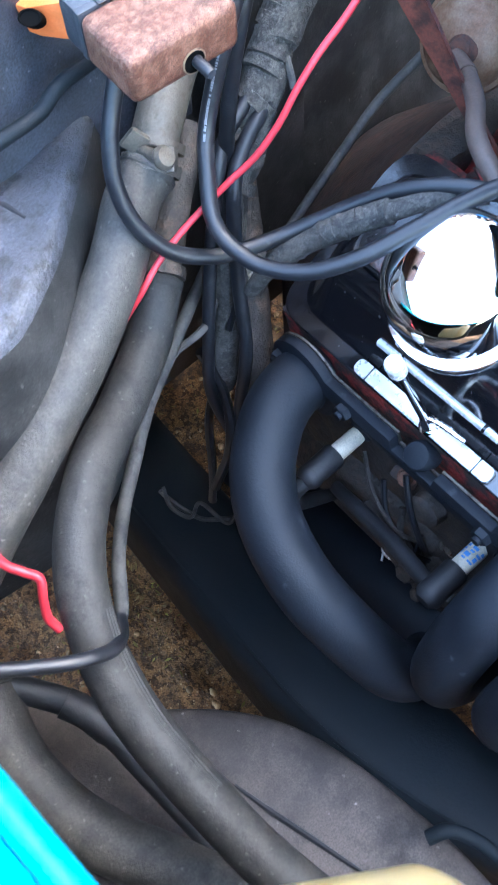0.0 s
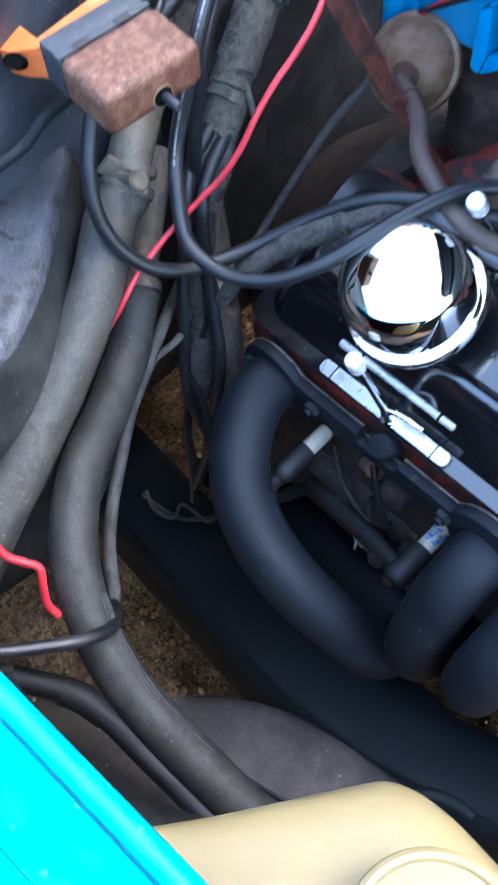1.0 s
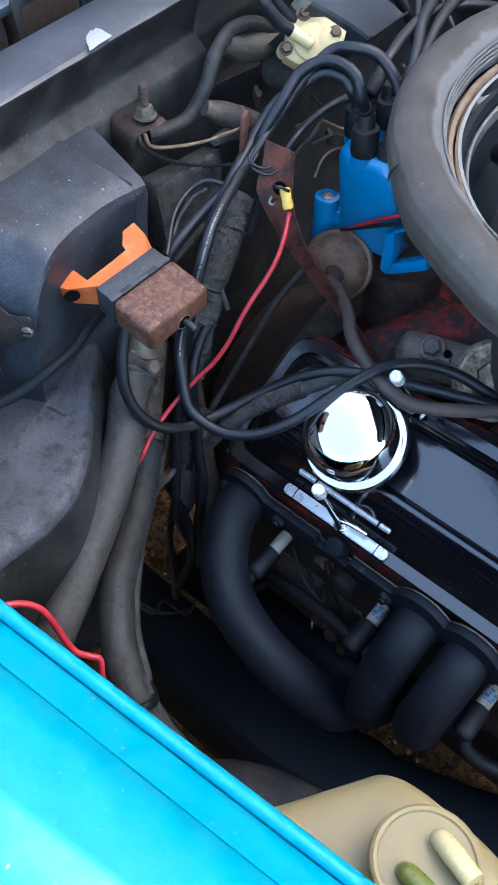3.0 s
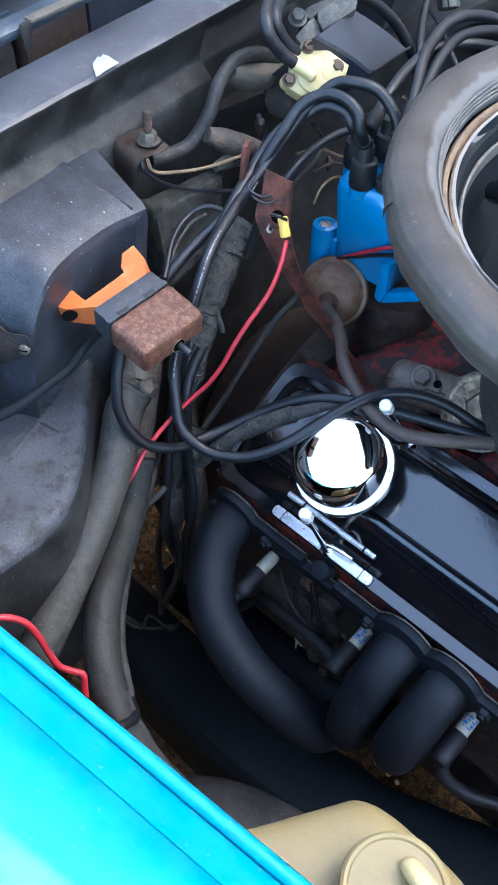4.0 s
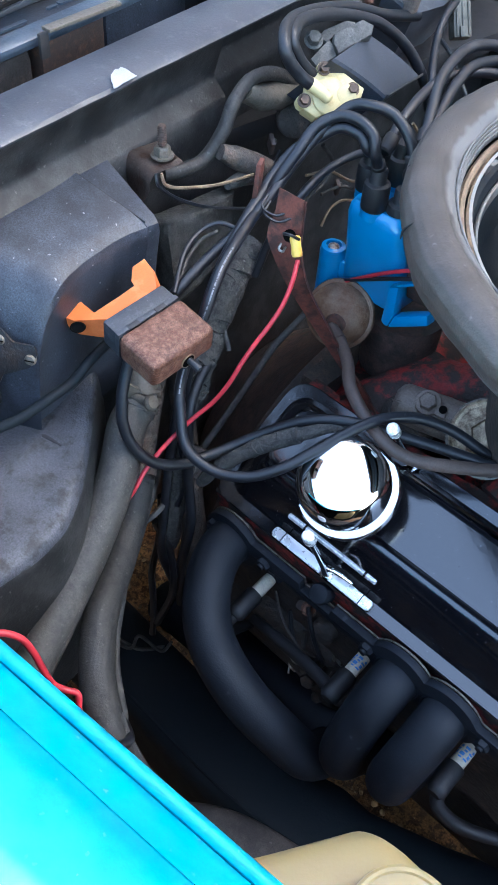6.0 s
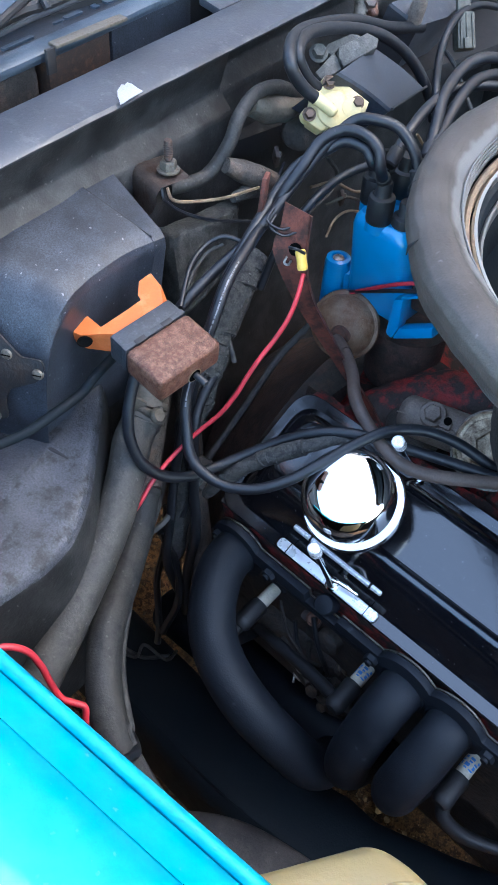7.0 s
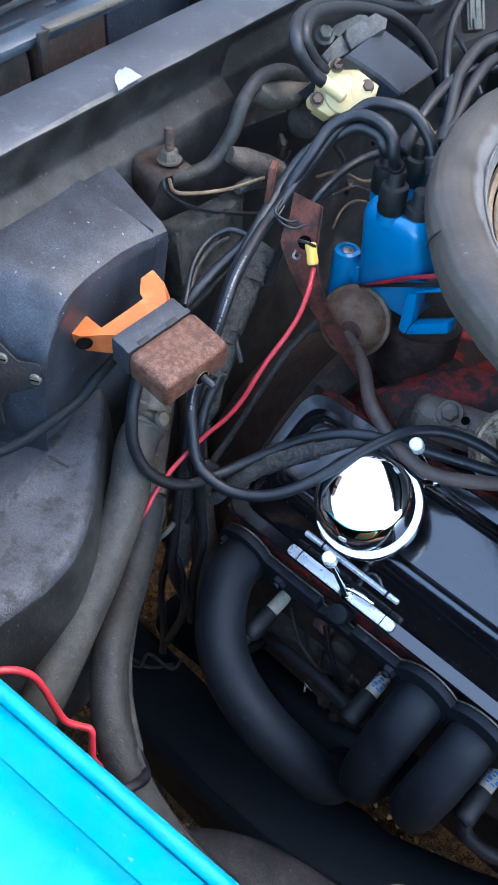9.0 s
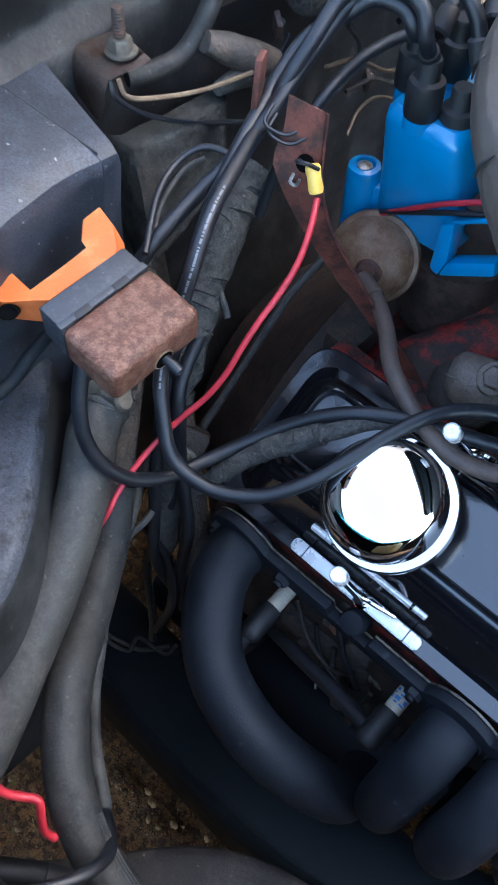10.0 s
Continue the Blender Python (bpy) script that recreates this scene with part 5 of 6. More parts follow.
def build_firewall_bits():
    a = thing("cowl_box", (-0.36, 0.565, 0.875), "grey sheet vent box on the firewall", "vent box")
    q = [V(*(-0.37, 0.538, 0.892)), V(*(-0.41, 0.725, 0.865)), V(*(-0.4, 0.792, 0.865)), V(*(-0.36, 0.626, 0.86)), V(*(-0.355, 0.57, 0.868))]
    c = sum(q, V(0, 0, 0)) / len(q)
    nn = V(.45, -.35, .82)
    part("box", skin([[c + (p - c) * k + nn * h for p in q] for k, h in ((1.0, -.08), (1.0, -.003), (.97, 0))]), "cowl", a, smooth=30)
    part("peg", lathe([(0, 0), (.008, 0), (.007, .02), (.004, .026), (0, .026)], along((-0.36, 0.567, 0.874), (.3, -.2, .9)), 14), "ally", a)
    b = thing("wire_connector", (-0.34, 0.63, 0.849), "grey-green plastic wire connector on the firewall", "connector")
    o = V(*(-0.34, 0.627, 0.853))
    m = basis(o, (.55, .83, 0), (-.5, .33, .8), (.66, -.44, .6))
    part("housing", block((.019, .034, .014), m, .003), "putty", b)
    for _k in (-.006, 0, .006):
        part("rib", block((.0016, .030, .002), m @ pose(_k, 0, .0072), .0005), "putty", b)
    part("latch", block((.008, .010, .003), m @ pose(0, -.012, .0085), .001), "putty", b)
    part("tab", block((.014, .020, .006), m @ pose(.002, .028, -.003), .002), "putty", b)
    part("lead", sweep([o + V(-.01, -.008, -.02), V(*(-0.335, 0.617, 0.824)), V(*(-0.325, 0.623, 0.805)), V(*(-0.31, 0.624, 0.787))], .0022, 8), "wire_grey", b)
    g = thing("grommet_fitting", (-.382, .524, .888), "rusty bolt and bent bracket under the cowl", "fitting")
    part("bracket", sweep([(-.3905, .5230, .8960), (-.3870, .5217, .8893), (-.3851, .5164, .8848), (-.3800, .5150, .8780)], [.007, .0075, .006, .005], 12, rough=.15, flat=.6), "clamp", g)
    part("bolt", hex_head(.0062, .010, along((-.3840, .5275, .8880), (.5, -.45, .74))), "rust_grey", g)
    part("bolt_tip", sweep([(-.3800, .5265, .8880), (-.3765, .5258, .8850), (-.3750, .5252, .8825)], [.005, .0045, .0035], 12, rough=.2), "rust", g)


build_firewall_bits()
single("black_cable", sweep([(-0.28, 0.515, 0.813), (-0.3, 0.532, 0.838), (-0.33, 0.576, 0.851), (-0.345, 0.613, 0.865), (-0.35, 0.657, 0.867), (-0.35, 0.723, 0.847)], .0036, 12), "wire", "black cable arching past the firewall connector", "cable")


def build_toeboard():
    """Dusty panels and brackets low on the firewall."""
    t = thing("toe_panel", (-.30, .26, .74), "dusty grey sheet panel low on the firewall", "panel")
    A, B, C, D = V(-.316, .216, .822), V(-.314, .306, .818), V(-.300, .284, .768), V(-.290, .207, .750)
    nn = V(.85, -.35, .4).normalized()

    def face(u, v):
        p = A.lerp(B, u).lerp(D.lerp(C, u), v)
        dent = .0035 * noise.noise(p * 45) + .0012 * noise.noise(p * 160)
        return p + nn * (dent - .030 * (max(0.0, abs(u - .5) - .38) / .12) ** 2 - .020 * (max(0.0, abs(v - .5) - .40) / .10) ** 2)
    bm = grid(30, 24, face)
    bmesh.ops.solidify(bm, geom=bm.faces[:], thickness=.002)
    part("sheet", bm, "dusty", t, smooth=60)
    part("pipe", sweep([(-0.318, 0.291, 0.821), (-0.318, 0.308, 0.82), (-0.325, 0.343, 0.806)], [.004, .006, .007], 12), "dusty", t)
    l = thing("heater_pipes", (-.32, .33, .80), "dusty lumps of pipe and sealant on the firewall", "pipe fitting")
    part("elbow", sweep([(-0.345, 0.333, 0.875), (-0.345, 0.351, 0.865), (-0.345, 0.375, 0.858), (-0.35, 0.399, 0.857)], [.008, .011, .012, .010], 14, rough=.2), "clamp", l)
    part("boss", lathe([(0, 0), (.016, 0), (.015, .008), (.009, .012), (0, .012)], along((-0.345, 0.398, 0.829), (.7, -.6, .3)), 20), "grime", l)
    part("sealant", sweep([(-.328, .292, .845), (-.324, .304, .838), (-.318, .320, .828), (-.314, .334, .820)], [.006, .009, .010, .008], 18, rough=.08), "grime", l)
    k = thing("bell_housing", (-.29, .40, .45), "dull red-brown clutch bell housing behind the engine", "bell housing")
    part("shell", lathe([(.0, -.09), (.11, -.09), (.15, -.04), (.185, .0), (.195, .01), (.195, .03), (0, .03)], basis((-.275, .42, .44), (0, 1, 0), (0, 0, 1), (1, 0, 0)), 48), "bell", k)
    for a in range(5):
        q = math.radians(120 + 22 * a)
        part("bolt", hex_head(.007, .007, along((-.244, .42 + .175 * math.cos(q), .44 + .175 * math.sin(q)), (1, 0, 0))), "bell", k)
    s = thing("steering_shaft", (-.3, .2, .62), "grimy steering shaft joint under the ignition leads", "steering shaft")
    part("shaft", sweep([(-.37, .27, .70), (-.31, .235, .62), (-.26, .20, .54), (-.20, .165, .45)], [.011, .011, .014, .011], 14, rough=.1), "grime", s)
    part("joint", block((.035, .03, .035), pose(-.285, .218, .58, 40, 20, 30), .006), "grime", s)
    part("clamp_bolt", hex_head(.007, .007, along((-.268, .204, .592), (.6, -.7, .3))), "steel", s)


build_toeboard()


def build_clamp():
    t = thing("hose_clamp", (-.262, .155, .715), "dull metal hose clamp with a thumb screw", "hose clamp")
    m = along((-.2655, .148, .7135), (-.35, .62, .62))
    part("band", lathe([(.0150, -.0030), (.0160, -.0030), (.0160, .0030), (.0150, .0030), (.0150, -.0030)], m, 28), "clamp", t)
    part("band", lathe([(.0140, .009), (.0156, .009), (.0152, .014), (.0136, .014), (.0140, .009)], m, 28), "clamp", t)
    part("housing", block((.008, .013, .009), along((-.2545, .1530, .7215), (.4, -.4, .5)), .002), "clamp", t)
    part("screw", bar((-.2680, .1440, .7260), (-0.25, 0.146, 0.728), .0034, 10), "clamp", t)
    part("thumb_head", lathe([(0, -.003), (.0048, -.003), (.0062, -.001), (.0062, .001), (.0048, .003), (0, .0034)], along((-0.249, 0.147, 0.729), (.75, .25, .6)), 16), "clamp", t)
    part("wing", block((.004, .020, .012), along((-.2650, .1450, .7285), (.3, .5, .6)), .0015), "clamp", t)
    f = thing("heater_pipe", (-.29, .19, .74), "dusty metal heater pipe stub at the firewall", "pipe")
    part("stub", sweep([(-.262, .143, .708), (-.272, .158, .724), (-.284, .178, .742), (-.300, .205, .752)], [.0125, .0128, .0130, .0135], 18, rough=.06), "clamp", f)


build_clamp()

# ---- cowl top, wipers and windscreen ----


def build_cowl_top():
    t = thing("cowl_vent", (-.46, .2, .90), "dark blue-grey cowl vent panel behind the firewall flange", "cowl vent")
    a0, a1 = V(*(-0.416, 0.149, 0.925)), V(*(-0.445, 0.368, 0.925))
    d = (a1 - a0).normalized()
    back = V(0, 0, 1).cross(d)
    back = back if back.x < 0 else -back
    a0, a1 = a0 - d * .15, a1 + d * .35
    n = 60
    for name, prof, mat in (("front_strip", ((0, -.004), (0, -.001), (.0012, 0), (.008, .002), (.014, .002)), "duct"), ("panel", ((.0142, -.004), (.030, -.004), (.058, -.004), (.062, .002), (.080, .005)), "case")):
        rows = []
        for i in range(n + 1):
            p = a0.lerp(a1, i / n)
            w = .0008 * noise.noise(Vector((i * .9, 0, 3))) if name == "front_strip" else 0
            ring = [p + back * (k + w) + V(0, 0, z) for k, z in prof]
            rows.append(ring + [q - V(0, 0, .003) for q in ring[::-1]])
        bm = skin(rows)
        part(name, bm, mat, t, smooth=30)
    part("trough", block((.34, 1.4, .02), pose(-.57, .3, .80, 0, 0, -6.4), .003), "rubber", t)
    part("trough_wall", block((.01, 1.4, .13), pose(-.475, .3, .862, 0, 0, -6.4), .002), "rubber", t)
    up = V(0, 0, 1)
    for p, L, w in (((-0.465, 0.261, 0.921), .018, .005), ((-0.469, 0.301, 0.921), .014, .007), ((-0.472, 0.318, 0.921), .006, .010), ((-0.467, 0.284, 0.921), .006, .006), ((-0.462, 0.245, 0.921), .010, .003), ((-0.452, 0.201, 0.921), .030, .004)):
        part("vent_slot", plate(rounded([(-L / 2, -w / 2), (L / 2, -w / 2), (L / 2, w / 2), (-L / 2, w / 2)], .0015), .0016, basis(V(*p), d, up.cross(d), up)), "duct", t, "pale raised slot edge")
    b0, b1 = V(*(-0.418, 0.207, 0.93)), V(*(-0.423, 0.276, 0.93))
    dd = (b1 - b0).normalized()
    part("clip_strip", block(((b1 - b0).length, .009, .0025), basis((b0 + b1) / 2, dd, up.cross(dd), up), .0008), "clamp", t, "pale metal clip strip")
    part("clip_end", block((.008, .003, .018), basis(b0 + V(.002, -.004, -.009), dd, up.cross(dd), up), .0008), "rubber", t)
    x = thing("plenum_box", (-0.452, 0.247, 0.885), "rusty brown box inside the cowl plenum", "box")
    m = basis(V(*(-0.446, 0.244, 0.888)), d, up.cross(d), up)
    part("case", block((.066, .016, .062), m, .003), "rust_dark", x)
    part("side_cover", block((.10, .014, .060), m @ pose(.088, .002, .004), .008), "case", x, "black side cover")
    part("screw", hex_head(.003, .003, along(V(*(-0.432, 0.254, 0.888)) + V(.012, -.006, .004), (1, -.3, .4))), "tan", x)
    part("side_cover", block((.07, .014, .055), m @ pose(-.072, .004, -.006), .008), "grime", x, "black crusted liner")
    s = thing("windscreen", (-.60, .2, .95), "windscreen glass edge reflecting pale sky", "windscreen")
    g0, g1 = V(*(-0.416, 0.15, 0.95)), V(*(-0.478, 0.26, 0.95))
    gd = (g1 - g0).normalized()
    gb = V(-.8, -.3, .62)
    bm = bmesh.new()
    q = [g0 - gd * .1, g1 + gd * .8, g1 + gd * .8 + gb * .6, g0 - gd * .1 + gb * .6]
    bm.faces.new([bm.verts.new(p) for p in q])
    bmesh.ops.solidify(bm, geom=bm.faces[:], thickness=.005)
    part("pane", bm, "glass", s)
    part("gasket", sweep([g0 - gd * .1, (g0 + g1) / 2, g1 + gd * .8], .003, 8), "rubber", s)
    w = thing("windscreen_wiper", (-0.436, 0.214, 0.942), "grey wiper arm and black blade resting on the cowl", "wiper")
    part("arm", sweep([(-0.431, 0.144, 0.938), (-0.444, 0.2, 0.938), (-0.452, 0.252, 0.938), (-0.459, 0.319, 0.938)], .0042, 8, flat=.5), "cowl", w)
    part("blade", sweep([(-0.43, 0.149, 0.944), (-0.448, 0.199, 0.944), (-0.449, 0.234, 0.944), (-0.464, 0.307, 0.944)], .0045, 8), "rubber", w)
    part("pivot", lathe([(0, 0), (.005, 0), (.005, .010), (.004, .012), (0, .012)], along((-0.457, 0.23, 0.943), (0, 0, 1)), 14), "rubber", w)
    part("link", sweep([(-0.446, 0.222, 0.95), (-0.441, 0.221, 0.948), (-0.438, 0.221, 0.945)], .003, 8), "rubber", w)


build_cowl_top()

# ---- hoses, leads and wires ----


def lead(name, knots, r, material, label, category, group="", sides=14, **k):
    return single(name, sweep(knots, r, sides, **k), material, label, category, group)


def marks(parent, knots, r, lo, hi, n, side, seed):
    """Small printed dashes along a lead."""
    rng = random.Random(seed)
    pts = curve_points(knots, 12)
    for i in range(n):
        u = (lo + (hi - lo) * i / n) * (len(pts) - 2)
        a, b = pts[int(u)], pts[int(u) + 1]
        p = a.lerp(b, u - int(u))
        d = (b - a).normalized()
        s = Vector(side)
        s = (s - d * s.dot(d)).normalized()
        h = .00025 + .0003 * rng.random()
        if rng.random() < .18:
            continue
        part("print_mark", plate([(-h, -.0006), (h, -.0006), (h, .0006), (-h, .0006)], .0002, basis(p + s * (r + .00005), d, s.cross(d), s)), "print", parent)


def ignition_lead(knots, label, r=.0043, sleeve=True, mark=None):
    t = thing("ignition_lead", knots[0], label, "ignition lead", "ignition leads")
    part("jacket", sweep(knots, r, 14), "wire", t)
    if sleeve:
        a, b = Vector(knots[0]), Vector(knots[1])
        part("end_sleeve", bar(a - (b - a) * .15, a + (b - a).normalized() * .012, r * 1.35, 14), "rubber", t)
    if mark:
        marks(t, knots, r, *mark)
    return t


def heater_hose(knots, r, label, ridges=None, skin_material="hose"):
    t = thing("heater_hose", knots[len(knots) // 2], label, "hose", "heater hoses")
    part("hose", sweep(knots, r, 28, rough=.03), skin_material, t)
    a, b = Vector(knots[0]), Vector(knots[1])
    part("hose_end", lathe([(r * .99, 0), (r * 1.05, .001), (r * 1.05, .004), (r * .99, .005)], along(a + (b - a) * .02, b - a), 28), skin_material, t)
    if ridges:
        lo, hi, side = ridges
        pts = curve_points(knots, 8)
        for k in range(3):
            line = []
            for i in range(int(lo * len(pts)), int(hi * len(pts)), 3):
                d = (pts[i + 1] - pts[i - 1]).normalized()
                s = Vector(side)
                s = (s - d * s.dot(d)).normalized()
                s = (s + d.cross(s) * (.16 * (k - 1))).normalized()
                line.append(pts[i] + s * r * .985)
            part("moulded_ridge", sweep(line, .0007, 5, 3), "hose", t)
    return t


heater_hose([(-.2655, .1470, .7130), (-.2594, .1309, .7060), (-.2423, .1083, .6935), (-.2279, .0839, .6810), (-.2160, .0587, .6690), (-.2060, .0334, .6570), (-.1965, .0087, .6450), (-.1880, -.0156, .6330), (-.183, -.040, .612)], .0149, "thick dusty grey rubber heater hose clamped at the firewall", None, "hose_dusty")
heater_hose([(-.2520, .1335, .6530), (-.2440, .1225, .6440), (-.2340, .1090, .6330), (-.2110, .0742, .6260), (-.1890, .0424, .6280), (-.1661, .0184, .6240), (-.1431, .001, .6148), (-.1175, -.0093, .5997), (-.0902, -.0134, .5830), (-.0620, -.0123, .5670), (-.0336, -.0087, .5540), (-.0053, -.0045, .5430), (.030, .004, .533)], .0133, "long dusty grey heater hose curving down beside the fender", (.54, .85, (.95, .45, .12)))
heater_hose([(-0.186, -0.07, 0.497), (-0.146, -0.078, 0.485), (-0.11, -0.075, 0.477), (-0.073, -0.062, 0.471), (-0.035, -0.04, 0.467), (-0.003, -0.021, 0.462)], .0175, "thick dusty grey hose lying along the fender's inside", None, "hose_dusty")
_pp = thing("heater_pipe", (-.262, .146, .664), "grimy heater pipe with a collar under the relay", "pipe")
part("stub", sweep([(-.250, .131, .651), (-.262, .147, .665), (-.276, .166, .683), (-.295, .19, .70)], [.0105, .0108, .011, .011], 18, rough=.08), "grime", _pp)
part("collar", lathe([(.0100, -.003), (.0142, -.003), (.0146, 0), (.0142, .003), (.0100, .003)], along((-.2535, .1355, .6548), (-.6, .65, .52)), 24), "grime", _pp)
single("grey_cable", sweep([(-.285, .185, .60), (-.258, .150, .606), (-.239, .119, .598), (-.2235, .0945, .594), (-.209, .0745, .584), (-.188, .050, .577), (-.158, .0265, .582), (-.1335, .012, .583), (-.1245, .003, .588)], .0040, 12, rough=.12), "wire_grey", "dusty grey cable hanging by the heater hose", "cable")
lead("ground_cable", [(-.130, .009, .584), (-.117, .0035, .594), (-.106, -.004, .610), (-.1025, -.013, .6215), (-.105, -.026, .629), (-.113, -.042, .634), (-.123, -.06, .64)], .0036, "wire", "black cable looped round the grey heater hose", "cable")
lead("red_wire", [(-.190, -.056, .705), (-.1830, -.0400, .7020), (-.1760, -.0300, .6920), (-.1690, -.0268, .6780), (-.1620, -.0262, .6620), (-.1560, -.0245, .6490), (-.1500, -.0190, .6420), (-.1440, -.0150, .6390), (-.1400, -.0185, .6290), (-.1370, -.0215, .6160), (-.1320, -.0200, .6080)], .0024, "red_wire", "loose kinked red wire beside the fender", "wire", sides=10)
ignition_lead([(-.2280, .363, .848), (-0.224, 0.349, 0.866), (-0.23, 0.35, 0.88), (-0.244, 0.349, 0.886), (-0.26, 0.345, 0.884), (-0.269, 0.331, 0.876), (-0.269, 0.312, 0.862), (-0.271, 0.298, 0.848), (-.272, .283, .832), (-.262, .255, .828), (-.246, .215, .822), (-.236, .190, .803), (-.2402, .1707, .7479), (-.2297, .1589, .7255), (-.2136, .1503, .7056), (-.1890, .1548, .6959), (-.1664, .1689, .6975), (-.1500, .1881, .7065), (-.1394, .2106, .7166), (-.1305, .2351, .7250), (-.1188, .2601, .7310), (-.1011, .2817, .7300), (-.0786, .2968, .7230), (-.0546, .3073, .7110), (-.02, .325, .69)], "black silicone ignition lead looping over the valve cover", .0043, True, (.404, .52, 130, (.55, -.55, .62), 3))
ignition_lead([(-.240, .382, .848), (-0.232, 0.351, 0.866), (-0.24, 0.349, 0.876), (-0.257, 0.345, 0.876), (-0.269, 0.335, 0.866), (-0.279, 0.322, 0.857), (-0.28, 0.304, 0.846), (-0.275, 0.281, 0.835), (-0.268, 0.256, 0.825), (-0.257, 0.225, 0.811), (-.252, .205, .785), (-.258, .195, .73), (-.268, .195, .66), (-.265, .19, .58)], "black silicone ignition lead running down behind the relay", .0043, True)
ignition_lead([(-.2545, .1390, .7900), (-.2523, .1283, .7697), (-.2482, .1199, .7528), (-.2426, .1151, .7336), (-.2346, .1175, .7128), (-.2254, .1296, .6941), (-.2182, .1498, .6829), (-.2128, .1712, .6799), (-.2052, .1902, .6832), (-.1950, .2064, .6908), (-.1829, .2204, .7005), (-.1685, .2323, .7102), (-.1517, .2430, .7170), (-.1328, .2530, .7200), (-0.1, 0.27, 0.718), (-0.064, 0.288, 0.715), (-0.029, 0.306, 0.71)], "black silicone ignition lead crossing the valve cover", .0043)
ignition_lead([(-0.203, 0.371, 0.855), (-0.212, 0.373, 0.874), (-0.229, 0.372, 0.888), (-0.245, 0.363, 0.892), (-0.26, 0.358, 0.887), (-0.266, 0.341, 0.876), (-0.27, 0.326, 0.862), (-0.27, 0.305, 0.849), (-0.268, 0.282, 0.836), (-0.268, 0.258, 0.823), (-0.272, 0.231, 0.81), (-0.272, 0.195, 0.795), (-0.277, 0.178, 0.775)], "black silicone ignition lead arching from the blue cap", .0043)
ignition_lead([(-0.23, 0.37, 0.862), (-0.234, 0.392, 0.876), (-0.241, 0.429, 0.884), (-0.243, 0.466, 0.884), (-0.228, 0.503, 0.88), (-0.212, 0.541, 0.862), (-0.196, 0.569, 0.825)], "black ignition lead running behind the air cleaner", .0043)
ignition_lead([(-0.211, 0.39, 0.868), (-0.226, 0.417, 0.878), (-0.241, 0.446, 0.888), (-0.249, 0.482, 0.895), (-0.247, 0.509, 0.895), (-0.237, 0.541, 0.885), (-0.223, 0.576, 0.862), (-0.209, 0.601, 0.825)], "black ignition lead arching behind the air cleaner", .0046)
ignition_lead([(-0.212, 0.397, 0.87), (-0.223, 0.426, 0.876), (-0.232, 0.455, 0.884), (-0.237, 0.488, 0.888), (-0.23, 0.533, 0.88), (-0.219, 0.564, 0.86), (-0.202, 0.585, 0.825)], "black ignition lead tucked behind the air cleaner", .0046)
ignition_lead([(-0.244, 0.38, 0.852), (-0.256, 0.362, 0.846), (-0.261, 0.339, 0.84), (-0.261, 0.316, 0.832), (-0.264, 0.299, 0.815), (-0.269, 0.29, 0.795), (-0.272, 0.28, 0.765)], "thin black ignition lead behind the loom bracket", .0034)
VAC = [(-0.224, 0.328, 0.713), (-0.206, 0.318, 0.716), (-0.183, 0.299, 0.72), (-0.163, 0.277, 0.724), (-0.145, 0.265, 0.724), (-0.125, 0.258, 0.72), (-0.105, 0.255, 0.716), (-0.086, 0.259, 0.714), (-0.066, 0.271, 0.714), (-0.026, 0.309, 0.71)]
_vh = thing("vacuum_hose", VAC[0], "brown aged vacuum hose from the canister over the cover", "hose")
part("hose", sweep(VAC, .0052, 14, rough=.04), "vac", _vh)
part("hose_end", sweep(VAC[:2], .0060, 14), "vac", _vh)
lead("wiring_loom", [(-0.22, 0.172, 0.64), (-0.209, 0.178, 0.662), (-0.198, 0.191, 0.678), (-0.18, 0.209, 0.694), (-0.162, 0.227, 0.706), (-0.147, 0.242, 0.713), (-0.131, 0.255, 0.715)], [.004, .0055, .0064, .0066, .0055, .004, .003], "tape", "taped grey wiring loom lying on the valve cover", "wiring loom", sides=16, rough=.25)
lead("wiring_loom", [(-0.29, 0.296, 0.78), (-0.284, 0.265, 0.76), (-0.278, 0.241, 0.735), (-0.27, 0.216, 0.7), (-0.267, 0.195, 0.655), (-0.258, 0.182, 0.59), (-0.256, 0.167, 0.52)], [.012, .013, .012, .011, .011, .010, .008], "tape", "frayed grey wiring loom hanging down the firewall", "wiring loom", sides=16, rough=.35)
lead("fuel_pipe", [(-.282, .385, .680), (-.2825, .3592, .6675), (-.2862, .3333, .6512), (-.2848, .3074, .6344), (-.283, .2818, .6173), (-.2824, .2576, .5985), (-.2824, .2338, .5787), (-.280, .215, .555)], .0034, "wire_grey", "dusty grey pipe running down beside the valve cover", "pipe")
lead("wire_loop", [(-0.266, 0.187, 0.8), (-0.286, 0.215, 0.81), (-0.293, 0.237, 0.815), (-0.287, 0.251, 0.82), (-0.271, 0.257, 0.82)], .0019, "wire", "black wire looped in front of the toe panel", "wire", sides=10)
lead("wire_loop", [(-0.27, 0.192, 0.785), (-0.286, 0.216, 0.8), (-0.295, 0.241, 0.805), (-0.29, 0.254, 0.81)], .0015, "wire_grey", "grey wire looped in front of the toe panel", "wire", sides=10)
lead("coil_lead", [(-0.245, 0.36, 0.733), (-0.221, 0.358, 0.753), (-0.195, 0.356, 0.774), (-0.167, 0.358, 0.791)], .0018, "red_wire", "thin red coil lead across the blue cap", "wire", sides=8)
